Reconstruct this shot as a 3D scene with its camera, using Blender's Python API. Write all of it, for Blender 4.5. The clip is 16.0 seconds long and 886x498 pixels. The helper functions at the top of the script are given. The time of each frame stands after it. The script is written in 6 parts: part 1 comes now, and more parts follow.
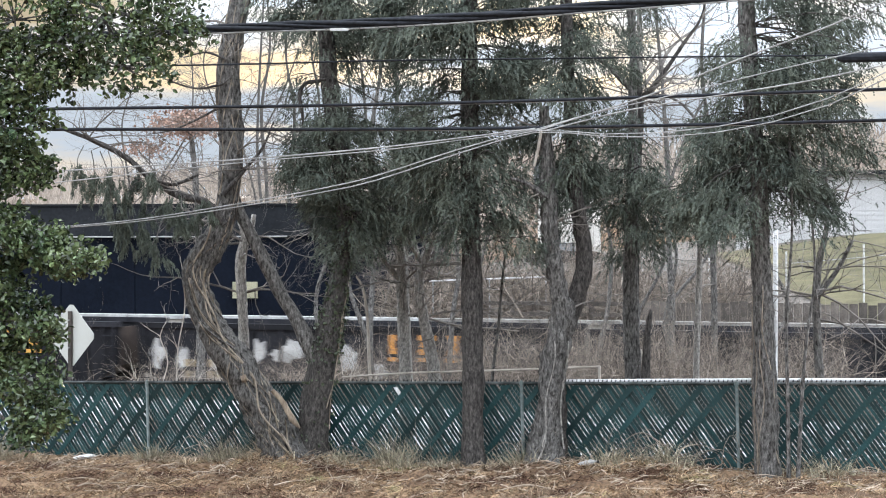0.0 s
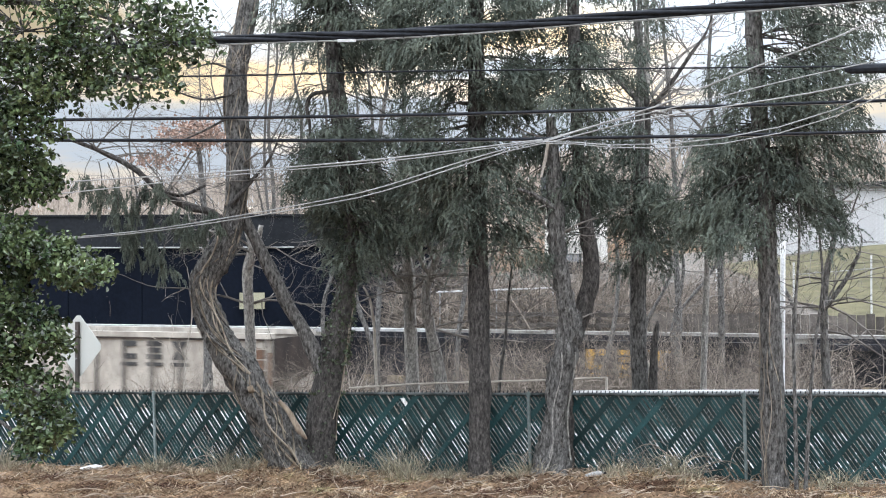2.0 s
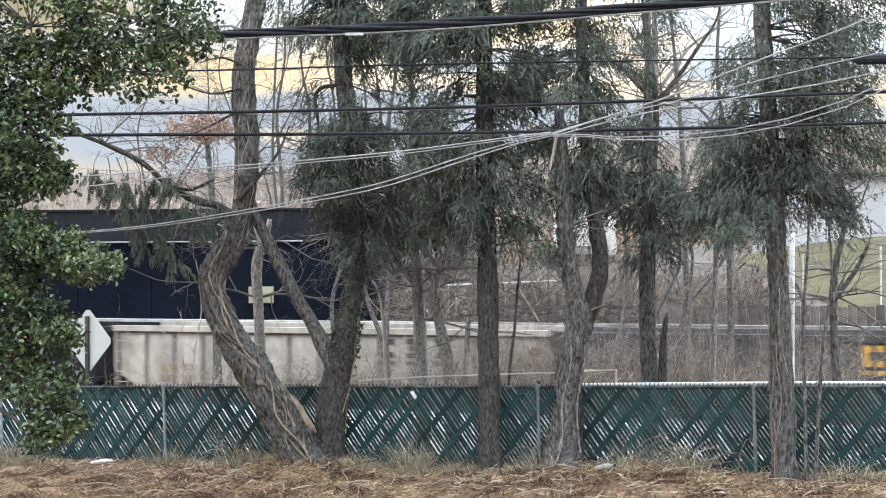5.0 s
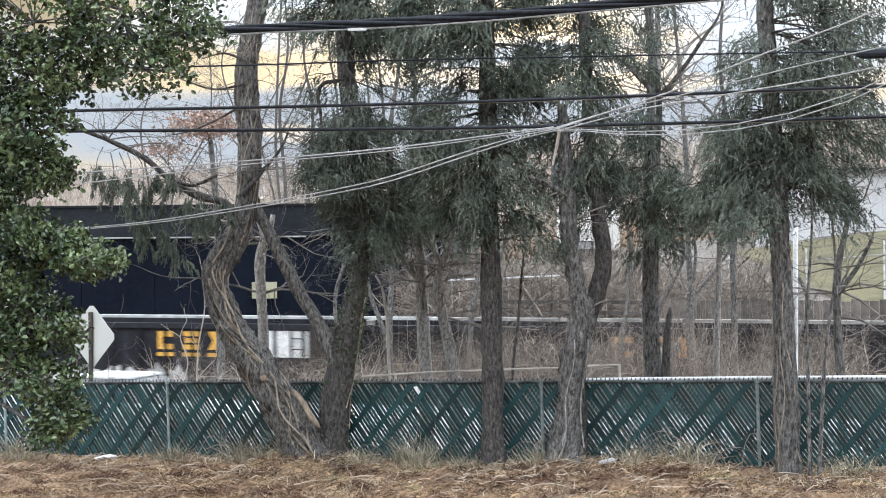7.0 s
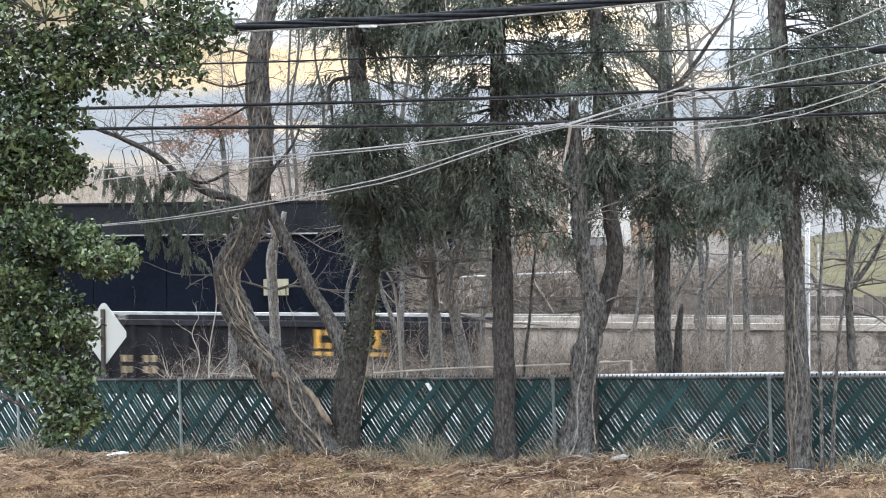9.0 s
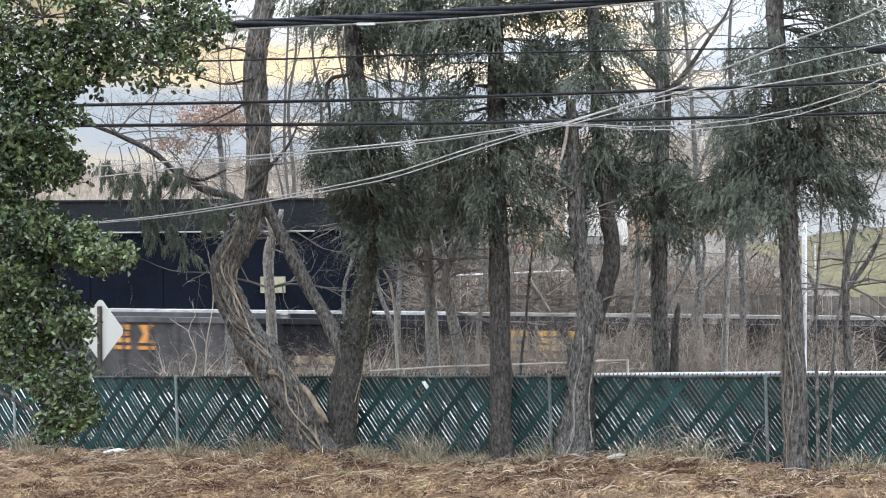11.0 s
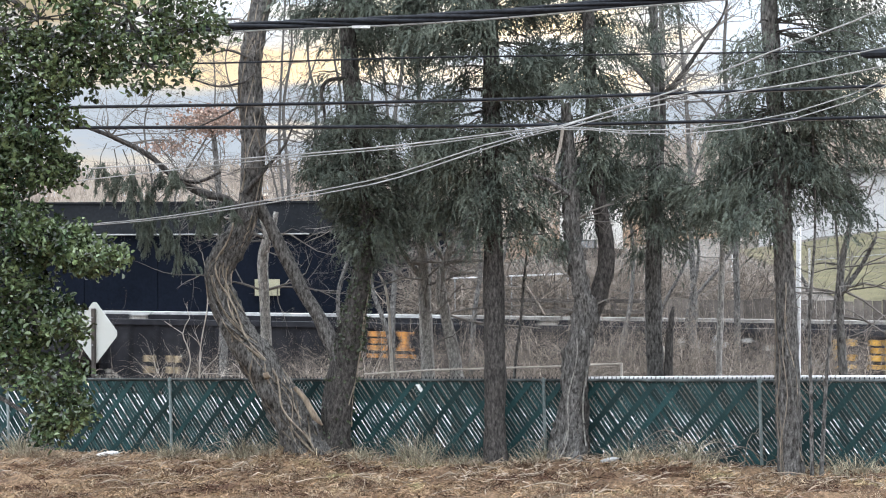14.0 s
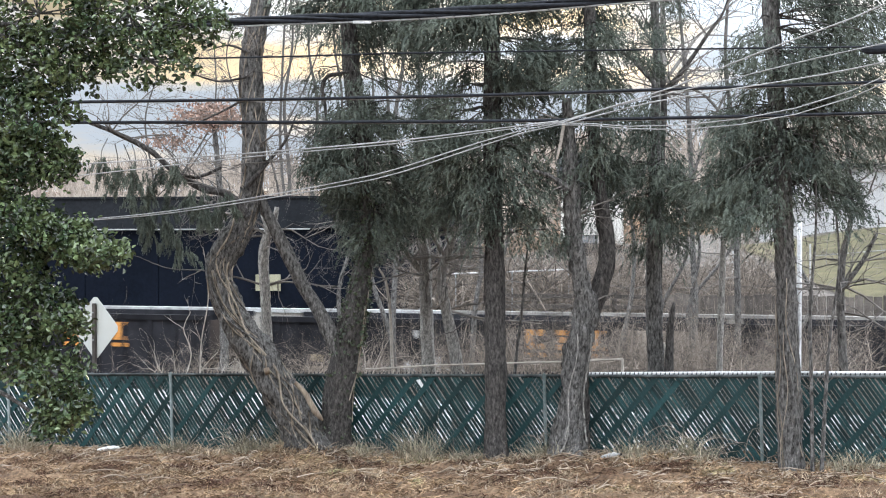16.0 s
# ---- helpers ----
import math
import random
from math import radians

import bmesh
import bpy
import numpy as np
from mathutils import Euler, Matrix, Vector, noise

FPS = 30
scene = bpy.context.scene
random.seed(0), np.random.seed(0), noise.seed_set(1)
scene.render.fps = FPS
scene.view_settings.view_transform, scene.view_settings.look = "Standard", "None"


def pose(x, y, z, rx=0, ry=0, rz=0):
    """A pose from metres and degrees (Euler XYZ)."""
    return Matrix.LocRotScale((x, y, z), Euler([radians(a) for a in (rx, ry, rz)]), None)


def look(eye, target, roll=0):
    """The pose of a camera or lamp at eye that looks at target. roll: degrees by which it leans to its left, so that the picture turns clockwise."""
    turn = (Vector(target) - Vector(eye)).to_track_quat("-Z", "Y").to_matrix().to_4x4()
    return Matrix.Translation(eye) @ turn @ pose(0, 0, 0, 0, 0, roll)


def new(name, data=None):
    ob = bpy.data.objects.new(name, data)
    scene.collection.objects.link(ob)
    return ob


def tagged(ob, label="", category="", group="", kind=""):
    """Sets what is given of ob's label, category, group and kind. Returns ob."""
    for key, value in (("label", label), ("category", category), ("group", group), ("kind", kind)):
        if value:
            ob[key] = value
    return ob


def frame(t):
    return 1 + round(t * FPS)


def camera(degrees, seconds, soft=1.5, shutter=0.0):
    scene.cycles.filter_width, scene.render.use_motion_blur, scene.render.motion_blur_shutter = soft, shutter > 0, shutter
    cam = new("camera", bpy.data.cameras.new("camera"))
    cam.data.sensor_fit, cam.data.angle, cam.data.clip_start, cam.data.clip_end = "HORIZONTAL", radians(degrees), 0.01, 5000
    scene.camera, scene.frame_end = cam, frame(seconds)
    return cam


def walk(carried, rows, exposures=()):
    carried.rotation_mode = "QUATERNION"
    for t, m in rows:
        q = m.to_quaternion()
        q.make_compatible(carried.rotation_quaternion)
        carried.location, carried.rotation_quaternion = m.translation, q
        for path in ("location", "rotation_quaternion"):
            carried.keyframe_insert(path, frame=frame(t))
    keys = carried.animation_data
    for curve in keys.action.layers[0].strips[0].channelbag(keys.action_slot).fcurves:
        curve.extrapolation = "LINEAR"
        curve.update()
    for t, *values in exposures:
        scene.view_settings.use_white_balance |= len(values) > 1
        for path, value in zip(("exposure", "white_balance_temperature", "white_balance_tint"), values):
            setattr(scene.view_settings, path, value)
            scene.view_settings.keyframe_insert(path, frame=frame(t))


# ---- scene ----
# Winter railway line behind a slatted fence: a coal train passes beyond bare trees and spruces.
SECONDS = 16.0
EYE = (0.0, 0.0, 3.3)
cam = camera(33.57, SECONDS, soft=1.1, shutter=0.3)

# seconds, tilt up, turn to the left, lean: degrees
TURNS = [
    (0, -0.038, -0.736, -0.167),
    (0.5, 0.083, -0.714, -0.046),
    (1, 0.23, -0.652, -0.093),
    (1.5, 0.341, -0.557, -0.13),
    (2, 0.389, -0.467, -0.133),
    (2.5, 0.42, -0.4, -0.149),
    (3, 0.395, -0.36, -0.195),
    (3.5, 0.365, -0.323, -0.227),
    (4, 0.306, -0.256, -0.25),
    (6.5, -0.066, 0, -0.5),
    (7, -0.066, 0, -0.5),
    (7.5, -0.066, -0.003, -0.512),
    (8, -0.088, 0.065, -0.575),
    (8.5, -0.14, 0.232, -0.628),
    (9, -0.195, 0.443, -0.629),
    (11.5, -0.266, 0.231, -0.318),
    (12, -0.161, 0.037, -0.281),
    (12.5, -0.109, -0.066, -0.232),
    (13, -0.097, -0.047, -0.225),
    (13.5, -0.106, 0.022, -0.262),
    (14, -0.143, 0.117, -0.246),
    (14.5, -0.201, 0.188, -0.259),
    (15, -0.247, 0.213, -0.231),
    (15.5, -0.293, 0.201, -0.227),
    (16, -0.324, 0.148, -0.174),
]


def aim(tilt, turn, lean):
    target = Vector((-math.tan(radians(turn)), 1.0, math.tan(radians(tilt)))) * 100 + Vector(EYE)
    return look(EYE, target, lean)


walk(cam, [(t, aim(a, b, c)) for t, a, b, c in TURNS], exposures=[(0.0, 0.0), (16.0, 0.0)])

# ---- light ----
SUN_HEIGHT, SUN_SIDE = 7.0, 4.0
world = bpy.data.worlds.new("evening_sky")
scene.world = world
world.use_nodes = True
wn, wl = world.node_tree.nodes, world.node_tree.links
wn.clear()
sky = wn.new("ShaderNodeTexSky")
sky.sky_type, sky.sun_disc = "NISHITA", False
sky.sun_elevation, sky.sun_rotation = radians(SUN_HEIGHT), radians(SUN_SIDE)
sky.air_density, sky.dust_density = 1.0, 2.0
wc = wn.new("ShaderNodeTexCoord")
wm = wn.new("ShaderNodeMapping")
wm.inputs["Scale"].default_value, wm.inputs["Location"].default_value = (3.4, 3.4, 15.0), (0.3, 0.6, 0.45)
wz = wn.new("ShaderNodeTexNoise")
wz.inputs["Scale"].default_value, wz.inputs["Detail"].default_value = 2.2, 6
wr = wn.new("ShaderNodeValToRGB")
wr.color_ramp.elements[0].position, wr.color_ramp.elements[1].position = 0.36, 0.56
# broken cloud, brighter overhead than at the horizon
wx = wn.new("ShaderNodeMixRGB")
wh = wn.new("ShaderNodeSeparateXYZ")
wg = wn.new("ShaderNodeValToRGB")
wg.color_ramp.elements[0].position, wg.color_ramp.elements[1].position = 0.1, 0.6
wg.color_ramp.elements[0].color, wg.color_ramp.elements[1].color = (0.095, 0.107, 0.122, 1), (0.9, 0.97, 1.07, 1)
wk = wn.new("ShaderNodeMixRGB")
wk.blend_type = "MULTIPLY"
wk.inputs["Fac"].default_value, wk.inputs["Color2"].default_value = 1.0, (64.0, 64.0, 64.0, 1)
wq = wn.new("ShaderNodeMixRGB")
wq.blend_type = "MULTIPLY"
wq.inputs["Fac"].default_value, wq.inputs["Color2"].default_value = 1.0, (0.36, 0.35, 0.3, 1)
wb = wn.new("ShaderNodeBackground")
wb.inputs["Strength"].default_value = 0.1
wo = wn.new("ShaderNodeOutputWorld")
wl.new(wc.outputs["Generated"], wm.inputs["Vector"])
wl.new(wc.outputs["Generated"], wh.inputs["Vector"])
wl.new(wh.outputs["Z"], wg.inputs["Fac"])
wl.new(wg.outputs["Color"], wk.inputs["Color1"])
wl.new(wm.outputs["Vector"], wz.inputs["Vector"])
wv = wn.new("ShaderNodeValToRGB")
for place, grey in ((0.0, 0.62), (0.095, 0.64), (0.112, 0.45), (0.145, 0.44), (0.175, 0.56), (0.4, 0.5)):
    el = wv.color_ramp.elements.new(place)
    el.color = (grey, grey, grey, 1)
wv.color_ramp.elements.remove(wv.color_ramp.elements[-1])
ws = wn.new("ShaderNodeMath")
ws.operation = "ADD"
wt = wn.new("ShaderNodeMath")
wt.operation = "SUBTRACT"
wt.inputs[1].default_value = 0.5
wl.new(wh.outputs["Z"], wv.inputs["Fac"])
wl.new(wv.outputs["Color"], wt.inputs[0])
wl.new(wt.outputs["Value"], ws.inputs[0])
wl.new(wz.outputs["Fac"], ws.inputs[1])
wl.new(ws.outputs["Value"], wr.inputs["Fac"])
wl.new(wr.outputs["Color"], wx.inputs["Fac"])
wu = wn.new("ShaderNodeHueSaturation")
wu.inputs["Saturation"].default_value = 0.5
wl.new(sky.outputs["Color"], wu.inputs["Color"])
wl.new(wu.outputs["Color"], wq.inputs["Color1"])
wl.new(wq.outputs["Color"], wx.inputs["Color1"])
wl.new(wk.outputs["Color"], wx.inputs["Color2"])
wl.new(wx.outputs["Color"], wb.inputs["Color"])
wl.new(wb.outputs["Background"], wo.inputs["Surface"])

sun_data = bpy.data.lights.new("sun", "SUN")
sun_data.energy, sun_data.angle, sun_data.color = 0.8, radians(12), (1.0, 0.86, 0.66)
sun = new("sun", sun_data)
e, s = radians(SUN_HEIGHT), radians(SUN_SIDE)
sun.matrix_world = look((math.sin(s) * 60, math.cos(s) * 60, 60 * math.tan(e)), (0, 0, 0))


# ---- materials ----
def surface(name, dark, light, size=6.0, rough=0.85, bump=0.4, grain=60.0, stretch=(1, 1, 1), vary=0.0, island=False,
            spots=None, metal=0.0, blotch=0.25, contrast=(0.3, 0.7), gloss=0.5):
    """A surface with a large and a fine variation of colour, fine relief, and a change from piece to piece."""
    m = bpy.data.materials.new(name)
    m.use_nodes = True
    n, k = m.node_tree.nodes, m.node_tree.links
    p = n["Principled BSDF"]
    tc, mp = n.new("ShaderNodeTexCoord"), n.new("ShaderNodeMapping")
    mp.inputs["Scale"].default_value = stretch
    k.new(tc.outputs["Object"], mp.inputs["Vector"])
    a, b = n.new("ShaderNodeTexNoise"), n.new("ShaderNodeTexNoise")
    a.inputs["Scale"].default_value, a.inputs["Detail"].default_value = size, 8
    b.inputs["Scale"].default_value, b.inputs["Detail"].default_value = grain, 4
    r = n.new("ShaderNodeValToRGB")
    r.color_ramp.elements[0].color, r.color_ramp.elements[1].color = (*dark, 1), (*light, 1)
    r.color_ramp.elements[0].position, r.color_ramp.elements[1].position = contrast
    if spots:
        e3 = r.color_ramp.elements.new(min(contrast[1] + 0.1, 0.98))
        e3.color = (*spots, 1)
    for q in (a, b):
        k.new(mp.outputs["Vector"], q.inputs["Vector"])
    k.new(a.outputs["Fac"], r.inputs["Fac"])
    v = n.new("ShaderNodeMapRange")
    v.inputs["To Min"].default_value, v.inputs["To Max"].default_value = 1 - blotch, 1 + blotch
    v.inputs["From Min"].default_value, v.inputs["From Max"].default_value = 0.3, 0.7
    k.new(b.outputs["Fac"], v.inputs["Value"])
    h = n.new("ShaderNodeHueSaturation")
    k.new(r.outputs["Color"], h.inputs["Color"])
    if vary:
        o = n.new("ShaderNodeNewGeometry") if island else n.new("ShaderNodeObjectInfo")
        w = n.new("ShaderNodeMapRange")
        w.inputs["To Min"].default_value, w.inputs["To Max"].default_value = 1 - vary, 1 + vary
        k.new(o.outputs["Random Per Island" if island else "Random"], w.inputs["Value"])
        x = n.new("ShaderNodeMath")
        x.operation = "MULTIPLY"
        k.new(w.outputs["Result"], x.inputs[0])
        k.new(v.outputs["Result"], x.inputs[1])
        k.new(x.outputs["Value"], h.inputs["Value"])
    else:
        k.new(v.outputs["Result"], h.inputs["Value"])
    k.new(h.outputs["Color"], p.inputs["Base Color"])
    p.inputs["Roughness"].default_value, p.inputs["Metallic"].default_value = rough, metal
    p.inputs["Specular IOR Level"].default_value = gloss
    if bump:
        u = n.new("ShaderNodeBump")
        u.inputs["Strength"].default_value, u.inputs["Distance"].default_value = bump, 0.02
        k.new(b.outputs["Fac"], u.inputs["Height"])
        k.new(u.outputs["Normal"], p.inputs["Normal"])
    return m


M = dict(
    soil=surface("winter_turf", (0.065, 0.038, 0.025), (0.21, 0.14, 0.085), 1.3, 0.95, 0.9, 24, spots=(0.16, 0.15, 0.075), blotch=0.55, gloss=0.15),
    thatch=surface("matted_dead_grass", (0.085, 0.046, 0.032), (0.38, 0.265, 0.165), 1.5, 0.85, 0, 7, vary=0.65, island=True, spots=(0.23, 0.23, 0.11), contrast=(0.4, 0.62), gloss=0.15),
    weed=surface("grey_dead_weeds", (0.17, 0.155, 0.11), (0.5, 0.45, 0.33), 1.6, 0.85, 0, 9, vary=0.5, island=True, spots=(0.24, 0.27, 0.17), gloss=0.15),
    stick=surface("pale_dead_sticks", (0.17, 0.125, 0.09), (0.46, 0.38, 0.3), 3, 0.9, 0.2, 60, vary=0.4, island=True, gloss=0.15),
    ballast=surface("track_ballast", (0.14, 0.13, 0.12), (0.28, 0.26, 0.24), 6, 0.9, 1.0, 30, blotch=0.5),
    straw=surface("dry_grass", (0.11, 0.076, 0.05), (0.54, 0.43, 0.3), 1.6, 0.8, 0, 9, vary=0.65, island=True, spots=(0.26, 0.24, 0.12), gloss=0.2),
    litter_leaf=surface("fallen_leaves", (0.1, 0.062, 0.042), (0.3, 0.2, 0.13), 3, 0.8, 0, 40, vary=0.6, island=True, gloss=0.2),
    bark=surface("grey_brown_bark", (0.038, 0.036, 0.034), (0.215, 0.206, 0.196), 30, 0.95, 1.0, 85, (1, 1, 0.36), blotch=0.5, contrast=(0.34, 0.68), gloss=0.15),
    pine_bark=surface("dark_spruce_bark", (0.03, 0.028, 0.027), (0.12, 0.11, 0.103), 30, 0.95, 1.0, 85, (1, 1, 0.36), blotch=0.45, contrast=(0.34, 0.68), gloss=0.15),
    light_bark=surface("pale_grey_bark", (0.16, 0.152, 0.143), (0.46, 0.435, 0.4), 36, 0.95, 1.0, 90, (1, 1, 0.42), blotch=0.4, contrast=(0.34, 0.68), gloss=0.15),
    vine=surface("woody_vine", (0.11, 0.088, 0.068), (0.44, 0.375, 0.3), 9, 0.9, 0.6, 50, (1, 1, 0.4), vary=0.3, gloss=0.2),
    twig=surface("bare_twigs", (0.1, 0.09, 0.082), (0.235, 0.215, 0.197), 4, 0.9, 0.2, 60, vary=0.35, island=True, gloss=0.2),
    brush=surface("bare_brush", (0.06, 0.05, 0.042), (0.33, 0.28, 0.236), 3, 0.9, 0.2, 60, vary=0.65, island=True, gloss=0.15),
    pale_twig=surface("pale_twigs", (0.34, 0.3, 0.26), (0.55, 0.5, 0.44), 4, 0.9, 0.2, 60),
    # needle greens are lightened to include the veil of haze and lens glare
    needle=surface("hazy_spruce_needles", (0.056, 0.07, 0.06), (0.142, 0.16, 0.128), 2.0, 0.75, 0, 30, vary=0.4, island=True, gloss=0.12),
    holly=surface("holly_leaves", (0.024, 0.047, 0.024), (0.13, 0.166, 0.072), 2.5, 0.2, 0, 30, vary=0.8, island=True),
    ivy=surface("ivy_leaves", (0.025, 0.042, 0.02), (0.075, 0.092, 0.05), 3, 0.4, 0, 30, vary=0.6, island=True),
    rust_leaf=surface("dead_oak_leaves", (0.22, 0.14, 0.11), (0.42, 0.3, 0.24), 3, 0.8, 0, 30, vary=0.4, island=True),
    slat=surface("green_plastic_slat", (0.008, 0.031, 0.033), (0.016, 0.052, 0.054), 3, 0.5, 0.15, 40, vary=0.45, gloss=0.3),
    wire=surface("zinc_wire", (0.52, 0.56, 0.57), (0.82, 0.84, 0.84), 9, 0.5, 0, 60, vary=0.45, island=True),
    galv=surface("galvanised_steel", (0.3, 0.32, 0.33), (0.5, 0.52, 0.53), 8, 0.45, 0.1, 60, metal=0.5),
    rail_pipe=surface("dull_green_pipe", (0.055, 0.075, 0.07), (0.16, 0.185, 0.18), 8, 0.5, 0.1, 60, metal=0.2),
    dark_rail=surface("dark_stained_pipe", (0.02, 0.026, 0.026), (0.11, 0.125, 0.125), 5, 0.6, 0.1, 60, contrast=(0.4, 0.7)),
    white_pipe=surface("white_plastic_pipe", (0.5, 0.5, 0.5), (0.66, 0.66, 0.66), 5, 0.5, 0.05, 40),
    cable=surface("black_cable", (0.008, 0.009, 0.012), (0.024, 0.028, 0.036), 14, 0.75, 0.3, 60, gloss=0.25),
    pale_cable=surface("weathered_grey_cable", (0.24, 0.24, 0.24), (0.42, 0.42, 0.41), 6, 0.55, 0.1, 60),
    sign=surface("bare_aluminium_sign", (0.5, 0.515, 0.485), (0.58, 0.595, 0.565), 1.5, 0.6, 0.0, 40, blotch=0.04),
    car_dark=surface("weathered_black_paint", (0.009, 0.0095, 0.013), (0.026, 0.0265, 0.031), 1.4, 0.75, 0.15, 12, (1, 1, 0.4), vary=0.35, blotch=0.3, gloss=0.15),
    # dark steel with the shade of the sloping car ends put into its colour
    car_end=surface("shaded_end_steel", (0.018, 0.016, 0.016), (0.06, 0.045, 0.038), 2, 0.8, 0.2, 12, (1, 1, 0.5), gloss=0.2),
    car_grey=surface("faded_grey_paint", (0.045, 0.045, 0.049), (0.095, 0.093, 0.095), 1.4, 0.7, 0.15, 12, (1, 1, 0.4), vary=0.2, blotch=0.3, gloss=0.25),
    car_cream=surface("dirty_cream_paint", (0.29, 0.257, 0.22), (0.52, 0.475, 0.415), 1.2, 0.6, 0.15, 10, (1, 1, 0.3), blotch=0.28),
    rust=surface("rusty_steel", (0.1, 0.055, 0.036), (0.25, 0.15, 0.1), 2.5, 0.85, 0.3, 20, (1, 1, 0.5)),
    split_wood=surface("pale_torn_wood", (0.17, 0.13, 0.1), (0.4, 0.33, 0.25), 12, 0.9, 0.6, 50, (1, 1, 0.3), gloss=0.15),
    spray=surface("dull_spray_paint", (0.3, 0.3, 0.3), (0.56, 0.56, 0.55), 2, 0.7, 0.05, 14),
    dirty_tan=surface("dirty_tan_paint", (0.17, 0.135, 0.11), (0.44, 0.38, 0.32), 1.6, 0.75, 0.2, 12, (1, 1, 0.25), blotch=0.35),
    dark_rib=surface("dark_cream_car_rib", (0.05, 0.045, 0.04), (0.2, 0.18, 0.16), 2, 0.8, 0.15, 12, (1, 1, 0.4), blotch=0.35),
    yellow=surface("chrome_yellow_paint", (0.5, 0.26, 0.04), (0.74, 0.43, 0.08), 3, 0.5, 0.05, 20),
    orange=surface("faded_orange_paint", (0.5, 0.2, 0.04), (0.7, 0.33, 0.08), 3, 0.5, 0.05, 20),
    stencil=surface("faded_stencil_paint", (0.22, 0.17, 0.11), (0.4, 0.32, 0.2), 5, 0.7, 0.05, 20),
    black=surface("black_paint", (0.015, 0.015, 0.016), (0.05, 0.05, 0.05), 3, 0.6, 0.05, 20),
    white=surface("white_spray_paint", (0.55, 0.55, 0.54), (0.78, 0.78, 0.77), 3, 0.6, 0.05, 20),
    steel=surface("dark_running_gear", (0.03, 0.026, 0.024), (0.09, 0.075, 0.065), 4, 0.7, 0.2, 30),
    concrete=surface("weathered_concrete", (0.25, 0.23, 0.2), (0.42, 0.39, 0.35), 1.2, 0.9, 0.3, 20),
    stained=surface("stained_concrete", (0.13, 0.122, 0.112), (0.34, 0.325, 0.305), 1.5, 0.9, 0.3, 25, blotch=0.4, gloss=0.15),
    house_paint=surface("white_house_paint", (0.6, 0.58, 0.54), (0.76, 0.74, 0.7), 0.8, 0.7, 0.05, 20, gloss=0.2),
    cap=surface("pale_coping", (0.26, 0.26, 0.26), (0.54, 0.54, 0.535), 2.2, 0.8, 0.2, 30),
    navy=surface("dark_navy_cladding", (0.003, 0.005, 0.01), (0.006, 0.009, 0.017), 0.5, 0.7, 0.02, 10, gloss=0.08),
    fascia=surface("dark_grey_fascia", (0.01, 0.012, 0.015), (0.02, 0.022, 0.026), 0.6, 0.7, 0.05, 10, gloss=0.15),
    plate=surface("faded_yellow_board", (0.27, 0.255, 0.17), (0.38, 0.36, 0.25), 3, 0.6, 0.05, 30),
    siding=surface("pale_grey_siding", (0.46, 0.46, 0.46), (0.6, 0.595, 0.59), 0.7, 0.8, 0.1, 20, gloss=0.2),
    lawn=surface("dull_winter_lawn", (0.07, 0.066, 0.038), (0.135, 0.12, 0.07), 0.9, 0.95, 0.5, 20, gloss=0.1),
    asphalt=surface("worn_grey_asphalt", (0.29, 0.29, 0.295), (0.42, 0.42, 0.42), 0.8, 0.68, 0.2, 30, gloss=0.35),
    # far twigs are paler than near ones: distance haze is mixed into their colour
    far_wood=surface("hazy_far_wood", (0.29, 0.25, 0.215), (0.53, 0.465, 0.4), 0.15, 0.95, 0, 2.0, vary=0.3, island=True, gloss=0.0),
    old_asphalt=surface("dark_old_asphalt", (0.1, 0.095, 0.088), (0.17, 0.16, 0.148), 0.8, 0.9, 0.2, 30, gloss=0.15),
    bank=surface("dead_grey_bank", (0.075, 0.067, 0.06), (0.178, 0.16, 0.144), 0.9, 0.95, 0.6, 8, blotch=0.45, gloss=0.1),
    sedan=surface("dark_metallic_paint", (0.012, 0.014, 0.018), (0.02, 0.023, 0.028), 2, 0.12, 0, 40, gloss=0.8),
    sedan_glass=surface("dark_car_glass", (0.02, 0.025, 0.03), (0.03, 0.036, 0.04), 2, 0.05, 0, 40, gloss=1.0),
    silver=surface("bright_silver_paint", (0.62, 0.64, 0.65), (0.72, 0.74, 0.75), 2, 0.25, 0, 40, gloss=0.8),
    lens=surface("clear_lamp_lens", (0.6, 0.58, 0.45), (0.8, 0.78, 0.6), 5, 0.1, 0, 40, gloss=0.8),
    tyre=surface("black_rubber", (0.012, 0.012, 0.012), (0.03, 0.03, 0.03), 6, 0.85, 0.2, 40),
    guard=surface("weathered_timber", (0.05, 0.043, 0.037), (0.15, 0.13, 0.115), 3, 0.9, 0.3, 30, vary=0.4),
    rubbish=surface("white_litter", (0.7, 0.7, 0.7), (0.85, 0.85, 0.84), 5, 0.4, 0.1, 40),
)


